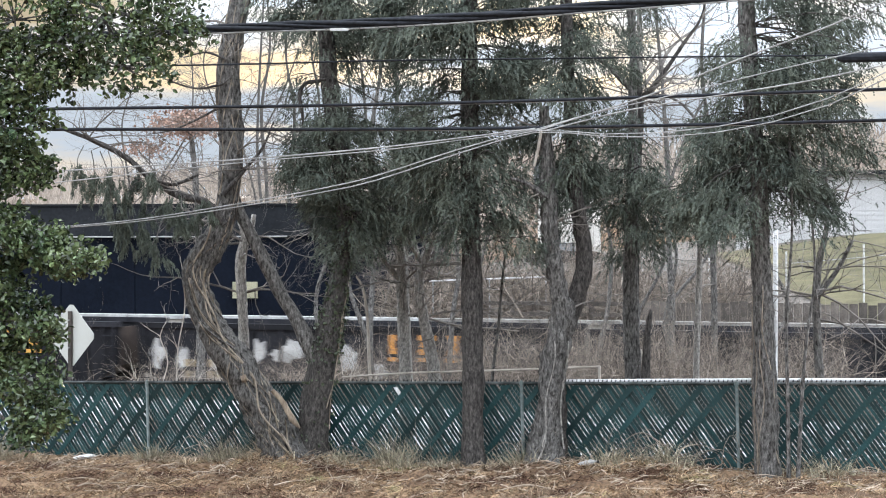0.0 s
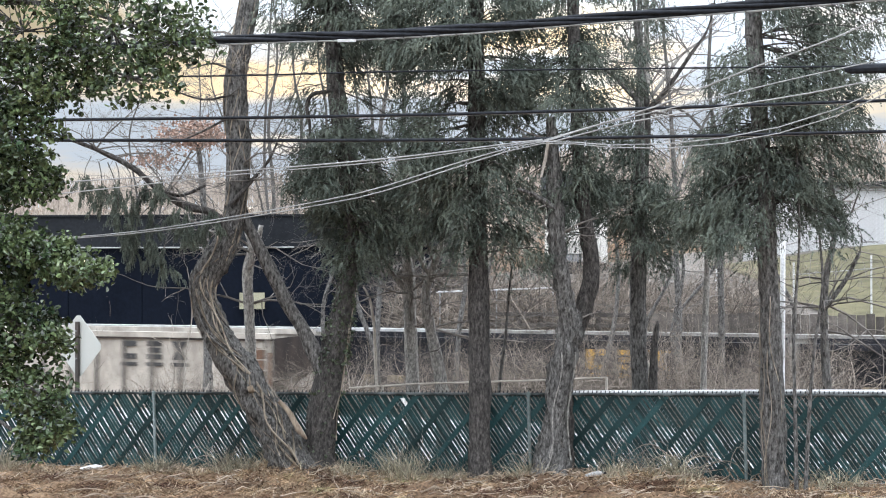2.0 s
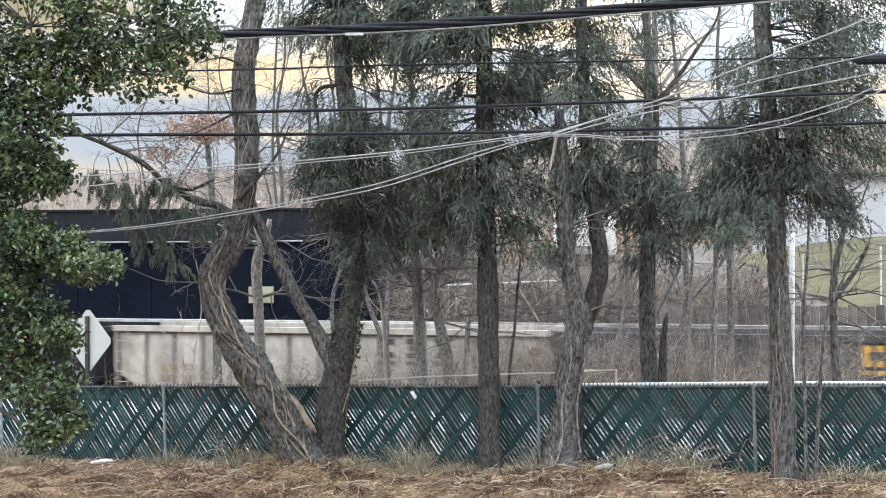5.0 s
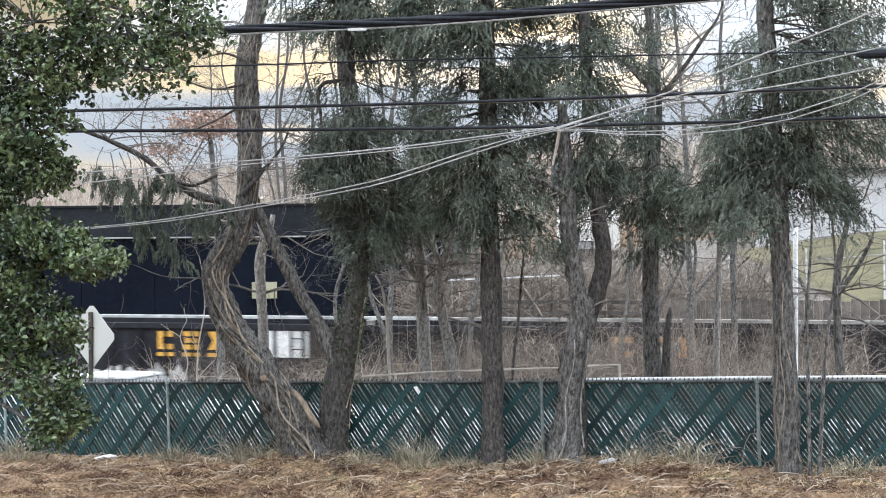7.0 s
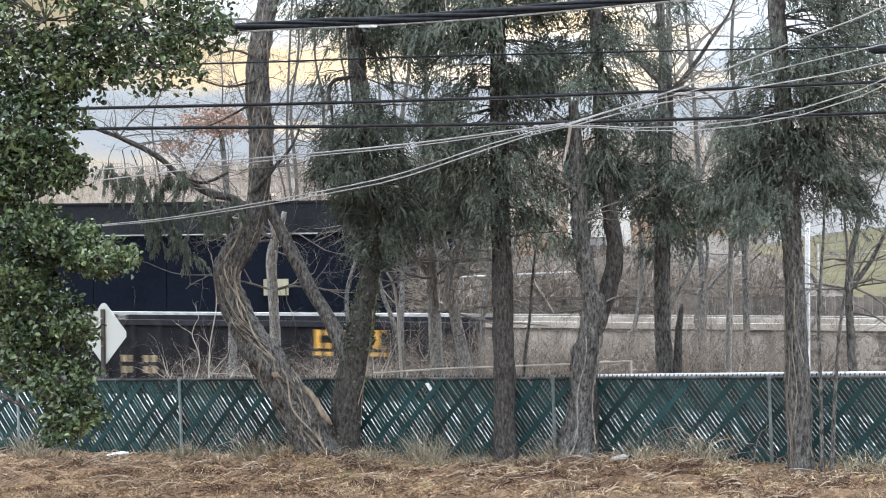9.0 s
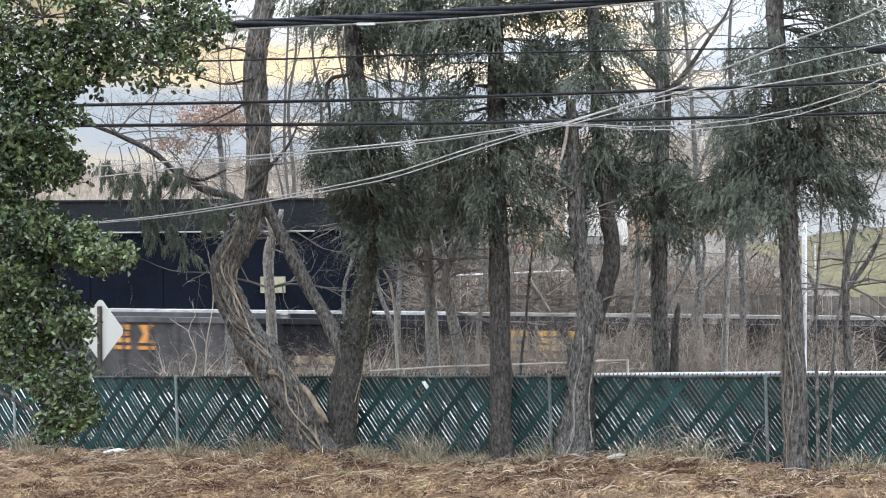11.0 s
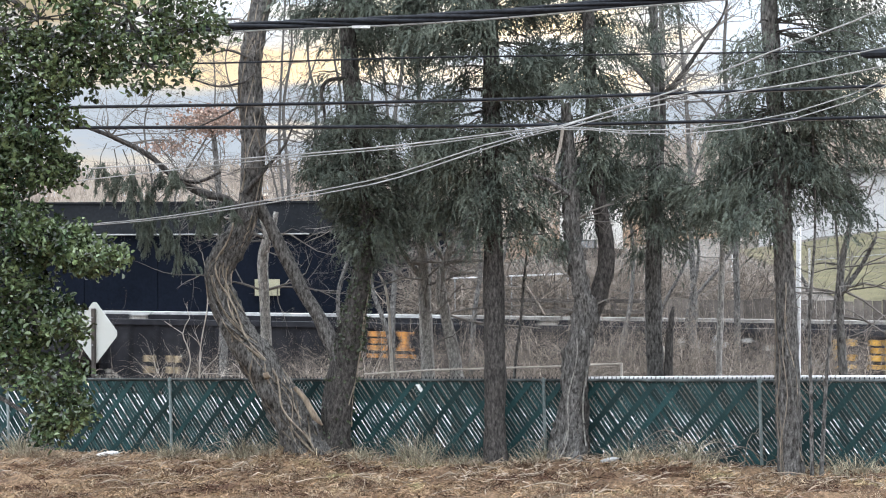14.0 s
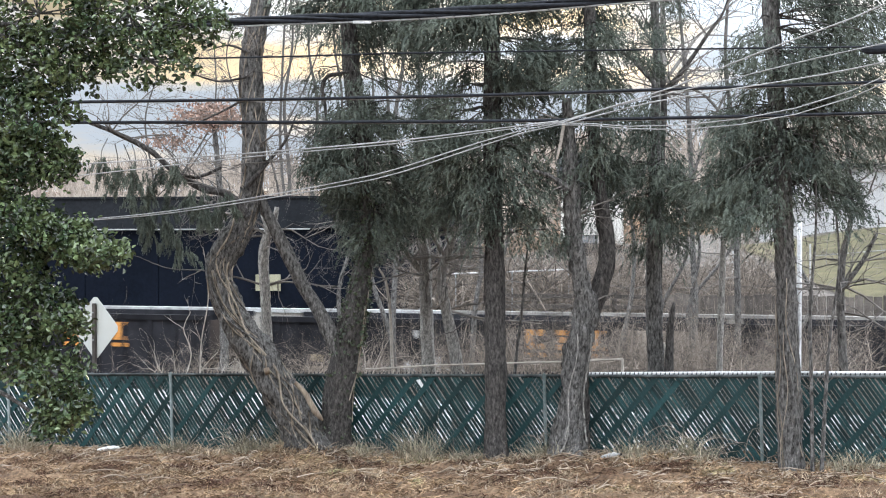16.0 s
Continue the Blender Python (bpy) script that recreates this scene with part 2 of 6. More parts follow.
# ---- mesh tools ----
class Shape:
    """Collects points and faces for one mesh."""

    def __init__(self):
        self.v, self.f, self.count = [], [], 0

    def add(self, verts, faces):
        verts = np.asarray(verts, float).reshape(-1, 3)
        self.v.append(verts)
        self.f.extend([tuple(int(i) + self.count for i in q) for q in faces])
        self.count += len(verts)
        return self

    def box(self, x0, x1, y0, y1, z0, z1, bevel=0.0):
        b = bevel
        ring = [(x0 + b, y0), (x1 - b, y0), (x1, y0 + b), (x1, y1 - b), (x1 - b, y1), (x0 + b, y1), (x0, y1 - b), (x0, y0 + b)] if b else [
            (x0, y0), (x1, y0), (x1, y1), (x0, y1)]
        n = len(ring)
        vs = [(x, y, z) for z in (z0, z1) for x, y in ring]
        fs = [(i, (i + 1) % n, n + (i + 1) % n, n + i) for i in range(n)] + [tuple(range(n - 1, -1, -1)), tuple(range(n, 2 * n))]
        return self.add(vs, fs)

    def prism(self, outline, a, b, axis="y"):
        """An outline in two axes, drawn out from a to b along the third."""
        n = len(outline)
        put = {"y": lambda p, c: (p[0], c, p[1]), "x": lambda p, c: (c, p[0], p[1]), "z": lambda p, c: (p[0], p[1], c)}[axis]
        vs = [put(p, c) for c in (a, b) for p in outline]
        fs = [(i, (i + 1) % n, n + (i + 1) % n, n + i) for i in range(n)] + [tuple(range(n - 1, -1, -1)), tuple(range(n, 2 * n))]
        return self.add(vs, fs)

    def tube(self, points, sides=8, step=0.0, rough=0.0, rng=None, cap=True):
        """A tapered tube through points (x, y, z, radius), smoothed where step is given."""
        p = np.asarray(points, float)
        if step:
            p = smooth(p, step)
        if len(p) < 2:
            return self
        t = np.gradient(p[:, :3], axis=0)
        t /= np.linalg.norm(t, axis=1)[:, None] + 1e-9
        ref = np.where(np.abs(t[:, 2:3]) > 0.9, np.array([[1.0, 0, 0]]), np.array([[0, 0, 1.0]]))
        if np.abs(t[:, 2]).max() > 0.9:
            ref = np.tile(np.array([[0.31, 0.95, 0.0]]), (len(p), 1)) if np.abs(t[:, 1]).max() < 0.85 else ref
        u = np.cross(t, ref)
        u /= np.linalg.norm(u, axis=1)[:, None] + 1e-9
        w = np.cross(t, u)
        ang = np.arange(sides) * 2 * np.pi / sides
        rad = p[:, 3][:, None] * np.ones((1, sides))
        if rough and rng is not None:
            knots = rng.normal(0, rough, (len(p) // 4 + 2, sides))
            swell = np.stack([np.interp(np.arange(len(p)) / 4, np.arange(len(knots)), knots[:, j]) for j in range(sides)], -1)
            ridge = rng.normal(0, rough * 0.8, (1, sides)) + swell + rng.normal(0, rough * 0.7, rad.shape)
            rad = rad * (1 + ridge)
        v = p[:, None, :3] + rad[..., None] * (np.cos(ang)[None, :, None] * u[:, None, :] + np.sin(ang)[None, :, None] * w[:, None, :])
        fs = []
        for i in range(len(p) - 1):
            for j in range(sides):
                k = (j + 1) % sides
                fs.append((i * sides + j, i * sides + k, (i + 1) * sides + k, (i + 1) * sides + j))
        if cap:
            fs.append(tuple(range(sides)))
            fs.append(tuple(range((len(p) - 1) * sides, len(p) * sides)))
        return self.add(v.reshape(-1, 3), fs)

    def mesh(self, name, material, shade=False):
        me = bpy.data.meshes.new(name)
        me.from_pydata(np.concatenate(self.v).tolist() if self.v else [], [], self.f)
        me.materials.append(material)
        if shade:
            me.polygons.foreach_set("use_smooth", [True] * len(me.polygons))
        me.update()
        return me


def smooth(p, step):
    """Catmull-Rom through the rows of p, about one row every step metres."""
    out = []
    q = np.vstack([2 * p[0] - p[1], p, 2 * p[-1] - p[-2]])
    for i in range(1, len(q) - 2):
        n = max(1, int(np.linalg.norm(q[i + 1, :3] - q[i, :3]) / step))
        for j in range(n):
            t = j / n
            a, b, c, d = q[i - 1], q[i], q[i + 1], q[i + 2]
            out.append(0.5 * (2 * b + (c - a) * t + (2 * a - 5 * b + 4 * c - d) * t * t + (3 * b - a - 3 * c + d) * t ** 3))
    out.append(p[-1])
    return np.array(out)


def thing(name, label, category, group="", kind="", at=(0, 0, 0), turn=0.0):
    ob = new(name)
    ob.matrix_basis = pose(*at, 0, 0, turn)
    ob.empty_display_size = 0.2
    return tagged(ob, label, category, group, kind)


def part(name, shape, material, parent=None, label="", shade=False, kind=""):
    ob = new(name, shape.mesh(name, material, shade) if isinstance(shape, Shape) else shape)
    ob.parent = parent
    return tagged(ob, label, kind=kind)


# lines that run beside the railway: y = start + SLOPE * x
SLOPE = -0.36
ALONG = math.degrees(math.atan(SLOPE))
RAIL = -2.84
FENCE, TRACK, WALL = 21.6, 44.0, 50.0
ROAD = -0.62


def step01(x, a, b):
    t = np.clip((x - a) / (b - a), 0, 1)
    return t * t * (3 - 2 * t)


def ground_height(x, y):
    x, y = np.asarray(x, float), np.asarray(y, float)
    d = y - (FENCE + SLOPE * x)
    near = 0.08 + 0.027 * np.clip(x, -12, 12) + 1.6 * (1 - step01(y, 1, 13))
    for mx, my, mh, mr in ((-2.1, 21.7, 0.2, 0.8), (1.75, 20.3, 0.13, 0.7), (3.05, 19.9, 0.17, 0.6), (-4.6, 21.6, 0.06, 0.9), (0.2, 19.6, 0.07, 1.0)):
        near = near + mh * np.exp(-((x - mx) ** 2 + (y - my) ** 2) / mr ** 2)
    bench = near * (1 - step01(d, 1.6, 2.9)) + ROAD * step01(d, 1.6, 2.9)
    cut = bench * (1 - step01(d, 14.6, 20)) + (RAIL - 0.35) * step01(d, 14.6, 20)
    far = 0.6 + 0.0 * x
    up = step01(d, 28.6, 29.2)
    hill = (2.3 * step01(x, -1, 14) + 1.1 * step01(x, 16, 26)) * step01(d, 30, 66) + step01(d, 130, 250) * 13
    return cut * (1 - up) + (far + hill) * up


# ---- setting ----
def build_ground():
    xs = np.unique(np.concatenate([np.linspace(-14, 14, 113), np.linspace(-60, 60, 61), np.linspace(-900, 900, 41)]))
    ys = np.unique(np.concatenate([np.linspace(14, 30, 97), np.linspace(-20, 90, 111), np.linspace(-300, 2500, 57)]))
    gx, gy = np.meshgrid(xs, ys)
    rng = np.random.default_rng(3)
    lump = rng.normal(0, 1, gx.shape)
    lump = (lump + np.roll(lump, 1, 0) + np.roll(lump, 1, 1) + np.roll(lump, 1, (0, 1))) / 4
    gz = ground_height(gx, gy) + lump * np.where((gy > 14) & (gy < FENCE + SLOPE * gx + 1.2) & (np.abs(gx) < 14), 0.11, 0.01) - np.where(gy > FENCE + SLOPE * gx + 2.6, 0.03, 0.0)
    n = len(xs)
    fs = [(j * n + i, j * n + i + 1, (j + 1) * n + i + 1, (j + 1) * n + i) for j in range(len(ys) - 1) for i in range(n - 1)]
    s = Shape().add(np.stack([gx, gy, gz], -1).reshape(-1, 3), fs)
    return tagged(part("ground", s, M["soil"], shade=True), "bank of dry winter grass and fallen leaves", "ground", kind="structure")


def strip(y0, y1, x0, x1, lift, name, material, label, category, n=60):
    """A sheet that lies on the ground between two lines beside the railway."""
    s = Shape()
    xs = np.linspace(x0, x1, n)
    rows = [np.stack([xs, y + SLOPE * xs, ground_height(xs, y + SLOPE * xs) + lift], -1) for y in np.linspace(y0, y1, 24)]
    fs = [(j * n + i, j * n + i + 1, (j + 1) * n + i + 1, (j + 1) * n + i) for j in range(23) for i in range(n - 1)]
    return tagged(part(name, s.add(np.concatenate(rows), fs), material, shade=True), label, category, kind="structure")


def build_track():
    strip(TRACK - 1.5, TRACK + 4.5, -60, 60, 0.12, "track_bed", M["ballast"], "grey stone ballast under the railway track", "track bed")
    t = thing("railway_track", "steel railway track on timber sleepers", "track", kind="structure", at=(0, TRACK + 1.5, RAIL), turn=ALONG)
    for side in (-0.75, 0.75):
        part("rail", Shape().box(-60, 60, side - 0.035, side + 0.035, -0.16, 0), M["steel"], t)
    me = Shape().box(-0.12, 0.12, -1.3, 1.3, -0.3, -0.16).mesh("sleeper", M["guard"])
    for i in range(120):
        ob = part("sleeper", me, None, t)
        ob.location.x = -30 + i * 0.5


def build_wall():
    w = thing("retaining_wall", "weathered concrete wall with pale coping beside the track", "wall", kind="structure", at=(0, WALL, 0), turn=ALONG)
    part("wall_face", Shape().box(-70, 70, 0, 0.35, RAIL - 0.6, 0.77), M["concrete"], w)
    for i in range(36):
        x = -70 + i * 3.9
        part("coping", Shape().box(x, x + 3.86, -0.06, 0.41, 0.77, 0.91, 0.02), M["cap" if x < -2 else "stained"], w, "pale coping stone" if x < -2 else "stained grey coping stone")


def build_building():
    b = thing("warehouse", "long dark navy metal-clad warehouse with grey fascia", "building", at=(-14.9, 58, 0), turn=-3)
    part("wall", Shape().box(-14, 15.3, 0, 16, 0.3, 3.8), M["navy"], b)
    for i in range(10):
        part("panel", Shape().box(-14 + i * 2.93, -14 + i * 2.93 + 2.89, -0.05, 0, 0.5, 3.74), M["navy"], b)
    part("fascia", Shape().box(-14.2, 15.5, -0.25, 16.2, 3.8, 4.98), M["fascia"], b, "dark grey fascia")
    part("roof_edge", Shape().box(-14.3, 15.6, -0.32, 16.3, 4.98, 5.06), M["fascia"], b)
    part("gutter", Shape().tube([(-14, -0.3, 3.77, 0.03), (9.6, -0.3, 3.77, 0.03)], 8), M["pale_cable"], b, "pale gutter pipe")
    return b


build_ground()
strip(FENCE + 3.0, FENCE + 14.2, -210, 210, 0.03, "road", M["asphalt"], "grey asphalt road below the fence", "road", 200)
strip(FENCE + 29.6, FENCE + 125, -90, 90, 0.03, "far_bank", M["bank"], "dead grey-brown grass bank beyond the railway", "ground", 120)
build_track()
build_wall()
build_building()


def far_things():
    """Bare woods on the hill, the pale hall with its lawn, the access road and its rails."""
    rng = np.random.default_rng(11)
    vs, fs = [], []
    for i in range(4200):
        x, y = rng.uniform(-130, 130), rng.uniform(150, 300)
        z = float(ground_height(x, y))
        h = rng.uniform(4, 8.5)
        for j in range(9):
            a = rng.uniform(0.1, 0.7) * h if j else 0
            dx, l = rng.normal(0, 0.45) if j else rng.normal(0, 0.05), (h - a) * rng.uniform(0.5, 1)
            w = 0.11 if j else 0.2
            k = len(vs)
            vs += [(x - w, y + j * 0.05, z + a), (x + w, y + j * 0.05, z + a), (x + dx * l, y + j * 0.05, z + a + l)]
            fs.append((k, k + 1, k + 2))
    tagged(part("far_woods", Shape().add(vs, fs), M["far_wood"], kind="stuff"), "bare brown winter woods on a far hillside, colour paled for haze", "woods")
    h = thing("hall", "pale grey hall with horizontal siding above a lawn", "building", at=(28.315, 86, 3.251), turn=-14)
    part("wall", Shape().box(-9.8, 14, 0, 12, -3, 4.3), M["siding"], h)
    me = Shape().box(-9.8, 14, -0.04, 0, 0, 0.27).mesh("siding_board", M["siding"])
    for i in range(17):
        part("siding_board", me, None, h).location.z = -0.7 + i * 0.29
    part("roof", Shape().box(-10.1, 14.4, -0.5, 12.5, 4.3, 4.55), M["fascia"], h)
    n = 40
    xs = np.linspace(15.2, 60, n)
    rows = [np.stack([xs, y + SLOPE * xs, ground_height(xs, y + SLOPE * xs) + 0.1], -1) for y in np.linspace(FENCE + 33, FENCE + 68, 14)]
    fs = [(j * n + i, j * n + i + 1, (j + 1) * n + i + 1, (j + 1) * n + i) for j in range(13) for i in range(n - 1)]
    tagged(part("lawn", Shape().add(np.concatenate(rows), fs), M["lawn"], shade=True), "dull green winter lawn on a slope", "lawn", kind="structure")
    # a grey access road climbs past the warehouse
    line = smooth(np.array([(-1.0, 53.5, 0), (3.5, 56.0, 0), (6.5, 60.0, 0), (9.0, 67.0, 0), (11.0, 77.0, 0), (11.5, 84.0, 0)], float), 1.0)
    left, right = line + (-2.6, 1.2, 0), line + (2.4, -1.2, 0)
    vs = np.concatenate([left, (left + right) / 2, right])
    vs[:, 2] = ground_height(vs[:, 0], vs[:, 1]) + 0.14
    k = len(line)
    fs = [(j * k + i, (j + 1) * k + i, (j + 1) * k + i + 1, j * k + i + 1) for j in range(2) for i in range(k - 1)]
    tagged(part("access_road", Shape().add(vs, fs), M["old_asphalt"], shade=True), "grey asphalt access road", "road", kind="structure")
    h = thing("house", "white house half hidden by spruces beyond the road", "house", at=(7.574, 98, 2.895), turn=-4)
    part("wall", Shape().box(0.1, 4.2, 0, 7, -1.5, 4.1), M["house_paint"], h)
    part("roof", Shape().prism([(-0.5, 4.1), (3.5, 6.2), (7.5, 4.1), (7.4, 3.95), (3.5, 6.0), (-0.4, 3.95)], -0.2, 4.6, "x"), M["fascia"], h)
    for x in (1.1, 3.0):
        for z in (0.4, 2.7):
            w = part("window", Shape().box(x - 0.5, x + 0.5, -0.06, -0.01, z, z + 1.1, 0.01), M["house_paint"], h)
            part("pane", Shape().box(x - 0.42, x + 0.42, -0.075, -0.062, z + 0.08, z + 1.02), M["sedan_glass"], w)
    # timber guard rail on the wall, boards further on
    g = thing("guard_rail", "weathered timber guard rail along the road", "guard rail", at=(0, WALL + 1.6, 0.55), turn=ALONG)
    for z in (0.42, 0.78):
        part("rail", Shape().box(1.5, 7.6, -0.05, 0.03, z, z + 0.13, 0.01), M["guard"], g)
    for i in range(5):
        part("post", Shape().box(1.7 + i * 1.4, 1.86 + i * 1.4, 0.03, 0.19, -0.3, 0.98, 0.01), M["guard"], g)
    w = thing("board_fence", "weathered grey-brown timber board fence", "fence", at=(0, WALL + 1.6, 0.5), turn=ALONG)
    plank = Shape().box(0, 0.27, -0.03, 0.0, 0, 0.98, 0.008).mesh("plank", M["guard"])
    for i in range(52):
        o = part("plank", plank, None, w)
        o.location = (7.75 + i * 0.29, 0, rng.normal(0, 0.035))
    part("rail", Shape().box(7.7, 22.8, 0.0, 0.08, 0.3, 0.42), M["guard"], w)
    part("kick_rail", Shape().box(7.7, 22.8, -0.09, -0.03, 0.12, 0.3), M["cap"], w, "pale bottom rail")
    r = thing("hand_rail", "thin white steel hand rail on the bank", "rail")
    part("rail", Shape().tube([(-0.09, 52, 2.121, 0.032), (2.311, 52, 2.2, 0.032), (4.552, 52, 2.28, 0.032)], 6), M["white_pipe"], r)
    for p in [(0.31, 52, 2.117), (2.311, 52, 2.2), (4.312, 52, 2.262)]:
        part("post", Shape().tube([(*p, 0.025), (p[0], p[1], 0.5, 0.025)], 6), M["galv"], r)
    q = thing("lawn_fence", "thin white post-and-wire fence on the lawn", "fence")
    for p in [(10.896, 56, 2.903), (13.849, 56, 3.136), (16.824, 56, 3.412), (19.734, 56, 3.688)]:
        part("post", Shape().tube([(*p, 0.035), (p[0], p[1], 1.0, 0.035)], 6), M["white_pipe"], q)
    part("wire", Shape().tube([(13.845, 56, 2.662, 0.017), (16.819, 56, 2.895, 0.017), (19.729, 56, 3.171, 0.017)], 5), M["pale_cable"], q)
    b = thing("notice_board", "faded yellow notice board on the warehouse wall", "sign")
    x, y, z = (-6.978, 57.3, 1.686)
    part("board", Shape().box(x - 0.49, x + 0.49, y - 0.03, y, z - 0.32, z + 0.32, 0.02), M["plate"], b)


far_things()


# ---- fence ----
def build_fence():
    tilt = 1.45
    base = pose(0, FENCE, 0.1, 0, 0, ALONG) @ pose(0, 0, 0, 0, -tilt, 0)
    f = thing("chain_link_fence", "green slatted chain-link fence with steel posts", "fence")
    f.matrix_basis = base
    x0, x1, top = -9.6, 8.2, 1.22
    part("top_rail", Shape().tube([(x0, -0.03, top, 0.022), (x1, -0.03, top, 0.022)], 10), M["dark_rail"], f, shade=True)
    part("bottom_wire", Shape().tube([(x0, -0.02, 0.05, 0.004), (x1, -0.02, 0.05, 0.004)], 6), M["galv"], f)
    post = Shape().tube([(0, -0.05, -0.5, 0.024), (0, -0.05, top - 0.02, 0.024)], 10).mesh("post", M["rail_pipe"], True)
    cap = Shape().tube([(0, -0.05, top - 0.02, 0.034), (0, -0.05, top + 0.02, 0.03), (0, -0.05, top + 0.04, 0.008)], 10).mesh("post_cap", M["rail_pipe"], True)
    for i in range(-3, 3):
        p = part("post", post, None, f)
        p.location.x = 1.525 + 3.055 * i
        part("post_cap", cap, None, p)
    # slats fall to the right, threaded through the wire
    run, wide, pitch = 0.78, 0.0475, 0.0625
    slat = Shape().prism([(0, 1.2), (wide, 1.2), (run + wide, 0.04), (run, 0.04)], -0.006, 0.006).mesh("slat", M["slat"])
    back = Shape().prism([(0, 0.04), (0.1, 0.04), (0.1 + 1.0, 1.19), (1.0, 1.19)], -0.03, -0.024).mesh("slat", M["slat"])
    rng = np.random.default_rng(5)
    for i in range(int((x1 - x0 - 0.9) / pitch)):
        o = part("slat", slat, None, f)
        o.location = (x0 + i * pitch + rng.normal(0, 0.004), 0, 0)
        o.rotation_euler = (rng.normal(0, 0.01), rng.normal(0, 0.004), 0)
    for i in range(int((x1 - x0 - 1.2) / 0.47)):
        o = part("slat", back, None, f)
        o.location = (x0 + i * 0.47 + rng.normal(0, 0.09), 0.002 * (i % 3), 0)
    wire, knuckle = Shape(), Shape()
    for i in range(int((x1 - x0) / pitch) - 7):
        x = x0 + i * pitch - 0.012
        wire.tube([(x, 0.009, 0.04, 0.0025), (x + run, 0.009, 1.22, 0.0025)], 3, cap=False)
        knuckle.tube([(x, -0.02, 1.2, 0.011), (x + 0.012, -0.02, 1.27, 0.008)], 5)
    part("wire_end", knuckle, M["cable"], f, "dark twisted wire ends along the top", kind="stuff")
    part("wire_mesh", wire, M["galv"], f, "pale zinc chain-link wire", kind="stuff")
    return f


build_fence()


# ---- train ----
def glyph(kind, x, z, w, h):
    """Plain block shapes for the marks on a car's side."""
    s = Shape()
    y0, y1 = -0.075, -0.055
    t = w * 0.3
    if kind == "ring":
        s.box(x, x + t, y0, y1, z, z + h).box(x + t, x + w, y0, y1, z, z + h * 0.3).box(x + t, x + w, y0, y1, z + h * 0.7, z + h)
    elif kind == "bars":
        s.box(x, x + w, y0, y1, z, z + h * 0.27).box(x + 0.1 * w, x + 0.9 * w, y0, y1, z + h * 0.37, z + h * 0.63).box(x, x + w, y0, y1, z + h * 0.73, z + h)
    elif kind == "waist":
        s.prism([(x, z), (x + w, z), (x + w * 0.68, z + h / 2), (x + w, z + h), (x, z + h), (x + w * 0.32, z + h / 2)], y0, y1)
    return s


def blob(rng, x, z, w, h):
    """A sprayed patch with an uneven outline."""
    n = 14
    a = np.arange(n) * 2 * np.pi / n
    r = rng.uniform(0.45, 1.0, n)
    return Shape().prism([(x + math.cos(q) * w / 2 * k, z + math.sin(q) * h / 2 * k) for q, k in zip(a, r)], -0.072, -0.055)


LENGTH = {"low": 14.0, "tall": 14.6}


def car_parts(hi, length):
    """The meshes that all hopper cars share. x runs forward from the middle of the car, z up from the rail, the side is at y = 0."""
    n = length / 2
    lo = 1.45
    side = [(-n, hi), (n, hi), (n, 2.4), (n - 1.5, lo), (-n + 1.5, lo), (-n, 2.4)]
    body = Shape().prism(side, -0.03, 0.0)
    far = Shape().prism(side, 3.0, 3.03)
    end = Shape().prism([(-n, hi), (-n, 2.4), (-2.3, 1.0), (-2.24, 1.0), (-n + 0.05, 2.42), (-n + 0.05, hi)], 0.0, 3.0)
    load = Shape().box(-n + 0.06, n - 0.06, 0.05, 2.95, 3.05, 3.2, 0.05)
    chord = Shape().box(-n - 0.02, n + 0.02, -0.12, 0.1, hi, hi + 0.17, 0.02)
    # thin added strip that draws the chord's shadow on the side
    shadow_strip = Shape().box(-n, n, -0.118, -0.03, hi - 0.06, hi - 0.002)
    sill = Shape().box(-n - 0.1, n + 0.1, -0.06, 0.2, 1.2, lo)
    rib = Shape().box(-0.055, 0.055, -0.11, -0.03, lo, hi, 0.02)
    bay = Shape().prism([(-1.5, 1.25), (1.5, 1.25), (0.55, 0.32), (-0.55, 0.32)], 0.25, 2.75)
    door = Shape().box(-0.6, 0.6, 0.1, 0.25, 0.3, 0.75, 0.03)
    truck = Shape().prism([(-1.25, 0.6), (-0.7, 0.75), (-0.4, 0.95), (0.4, 0.95), (0.7, 0.75), (1.25, 0.6), (1.25, 0.4), (0.5, 0.32), (-0.5, 0.32), (-1.25, 0.4)], 0.28, 0.5)
    wheel = Shape().prism([(math.cos(a) * 0.44, 0.46 + math.sin(a) * 0.44) for a in np.arange(20) * math.pi / 10], 0.55, 0.68)
    ladder = Shape()
    for q in (-0.22, 0.22):
        ladder.box(q - 0.015, q + 0.015, -0.17, -0.13, 1.2, hi)
    for i in range(7):
        ladder.box(-0.22, 0.22, -0.17, -0.14, 1.35 + i * 0.33, 1.38 + i * 0.33)
    coupler = Shape().box(-0.45, 0.45, 1.35, 1.65, 0.7, 1.0, 0.03)
    return dict(body=body, far=far, end=end, load=load, chord=chord, shadow_strip=shadow_strip, sill=sill, rib=rib, bay=bay, door=door, truck=truck, wheel=wheel, ladder=ladder, coupler=coupler)


PARTS = {"low": car_parts(3.62, LENGTH["low"]), "tall": car_parts(3.66, LENGTH["tall"])}
SHARED = {}


def shared(name, material, build="low"):
    key = (name, material, build)
    if key not in SHARED:
        SHARED[key] = PARTS[build][name].mesh(name, M[material])
    return SHARED[key]


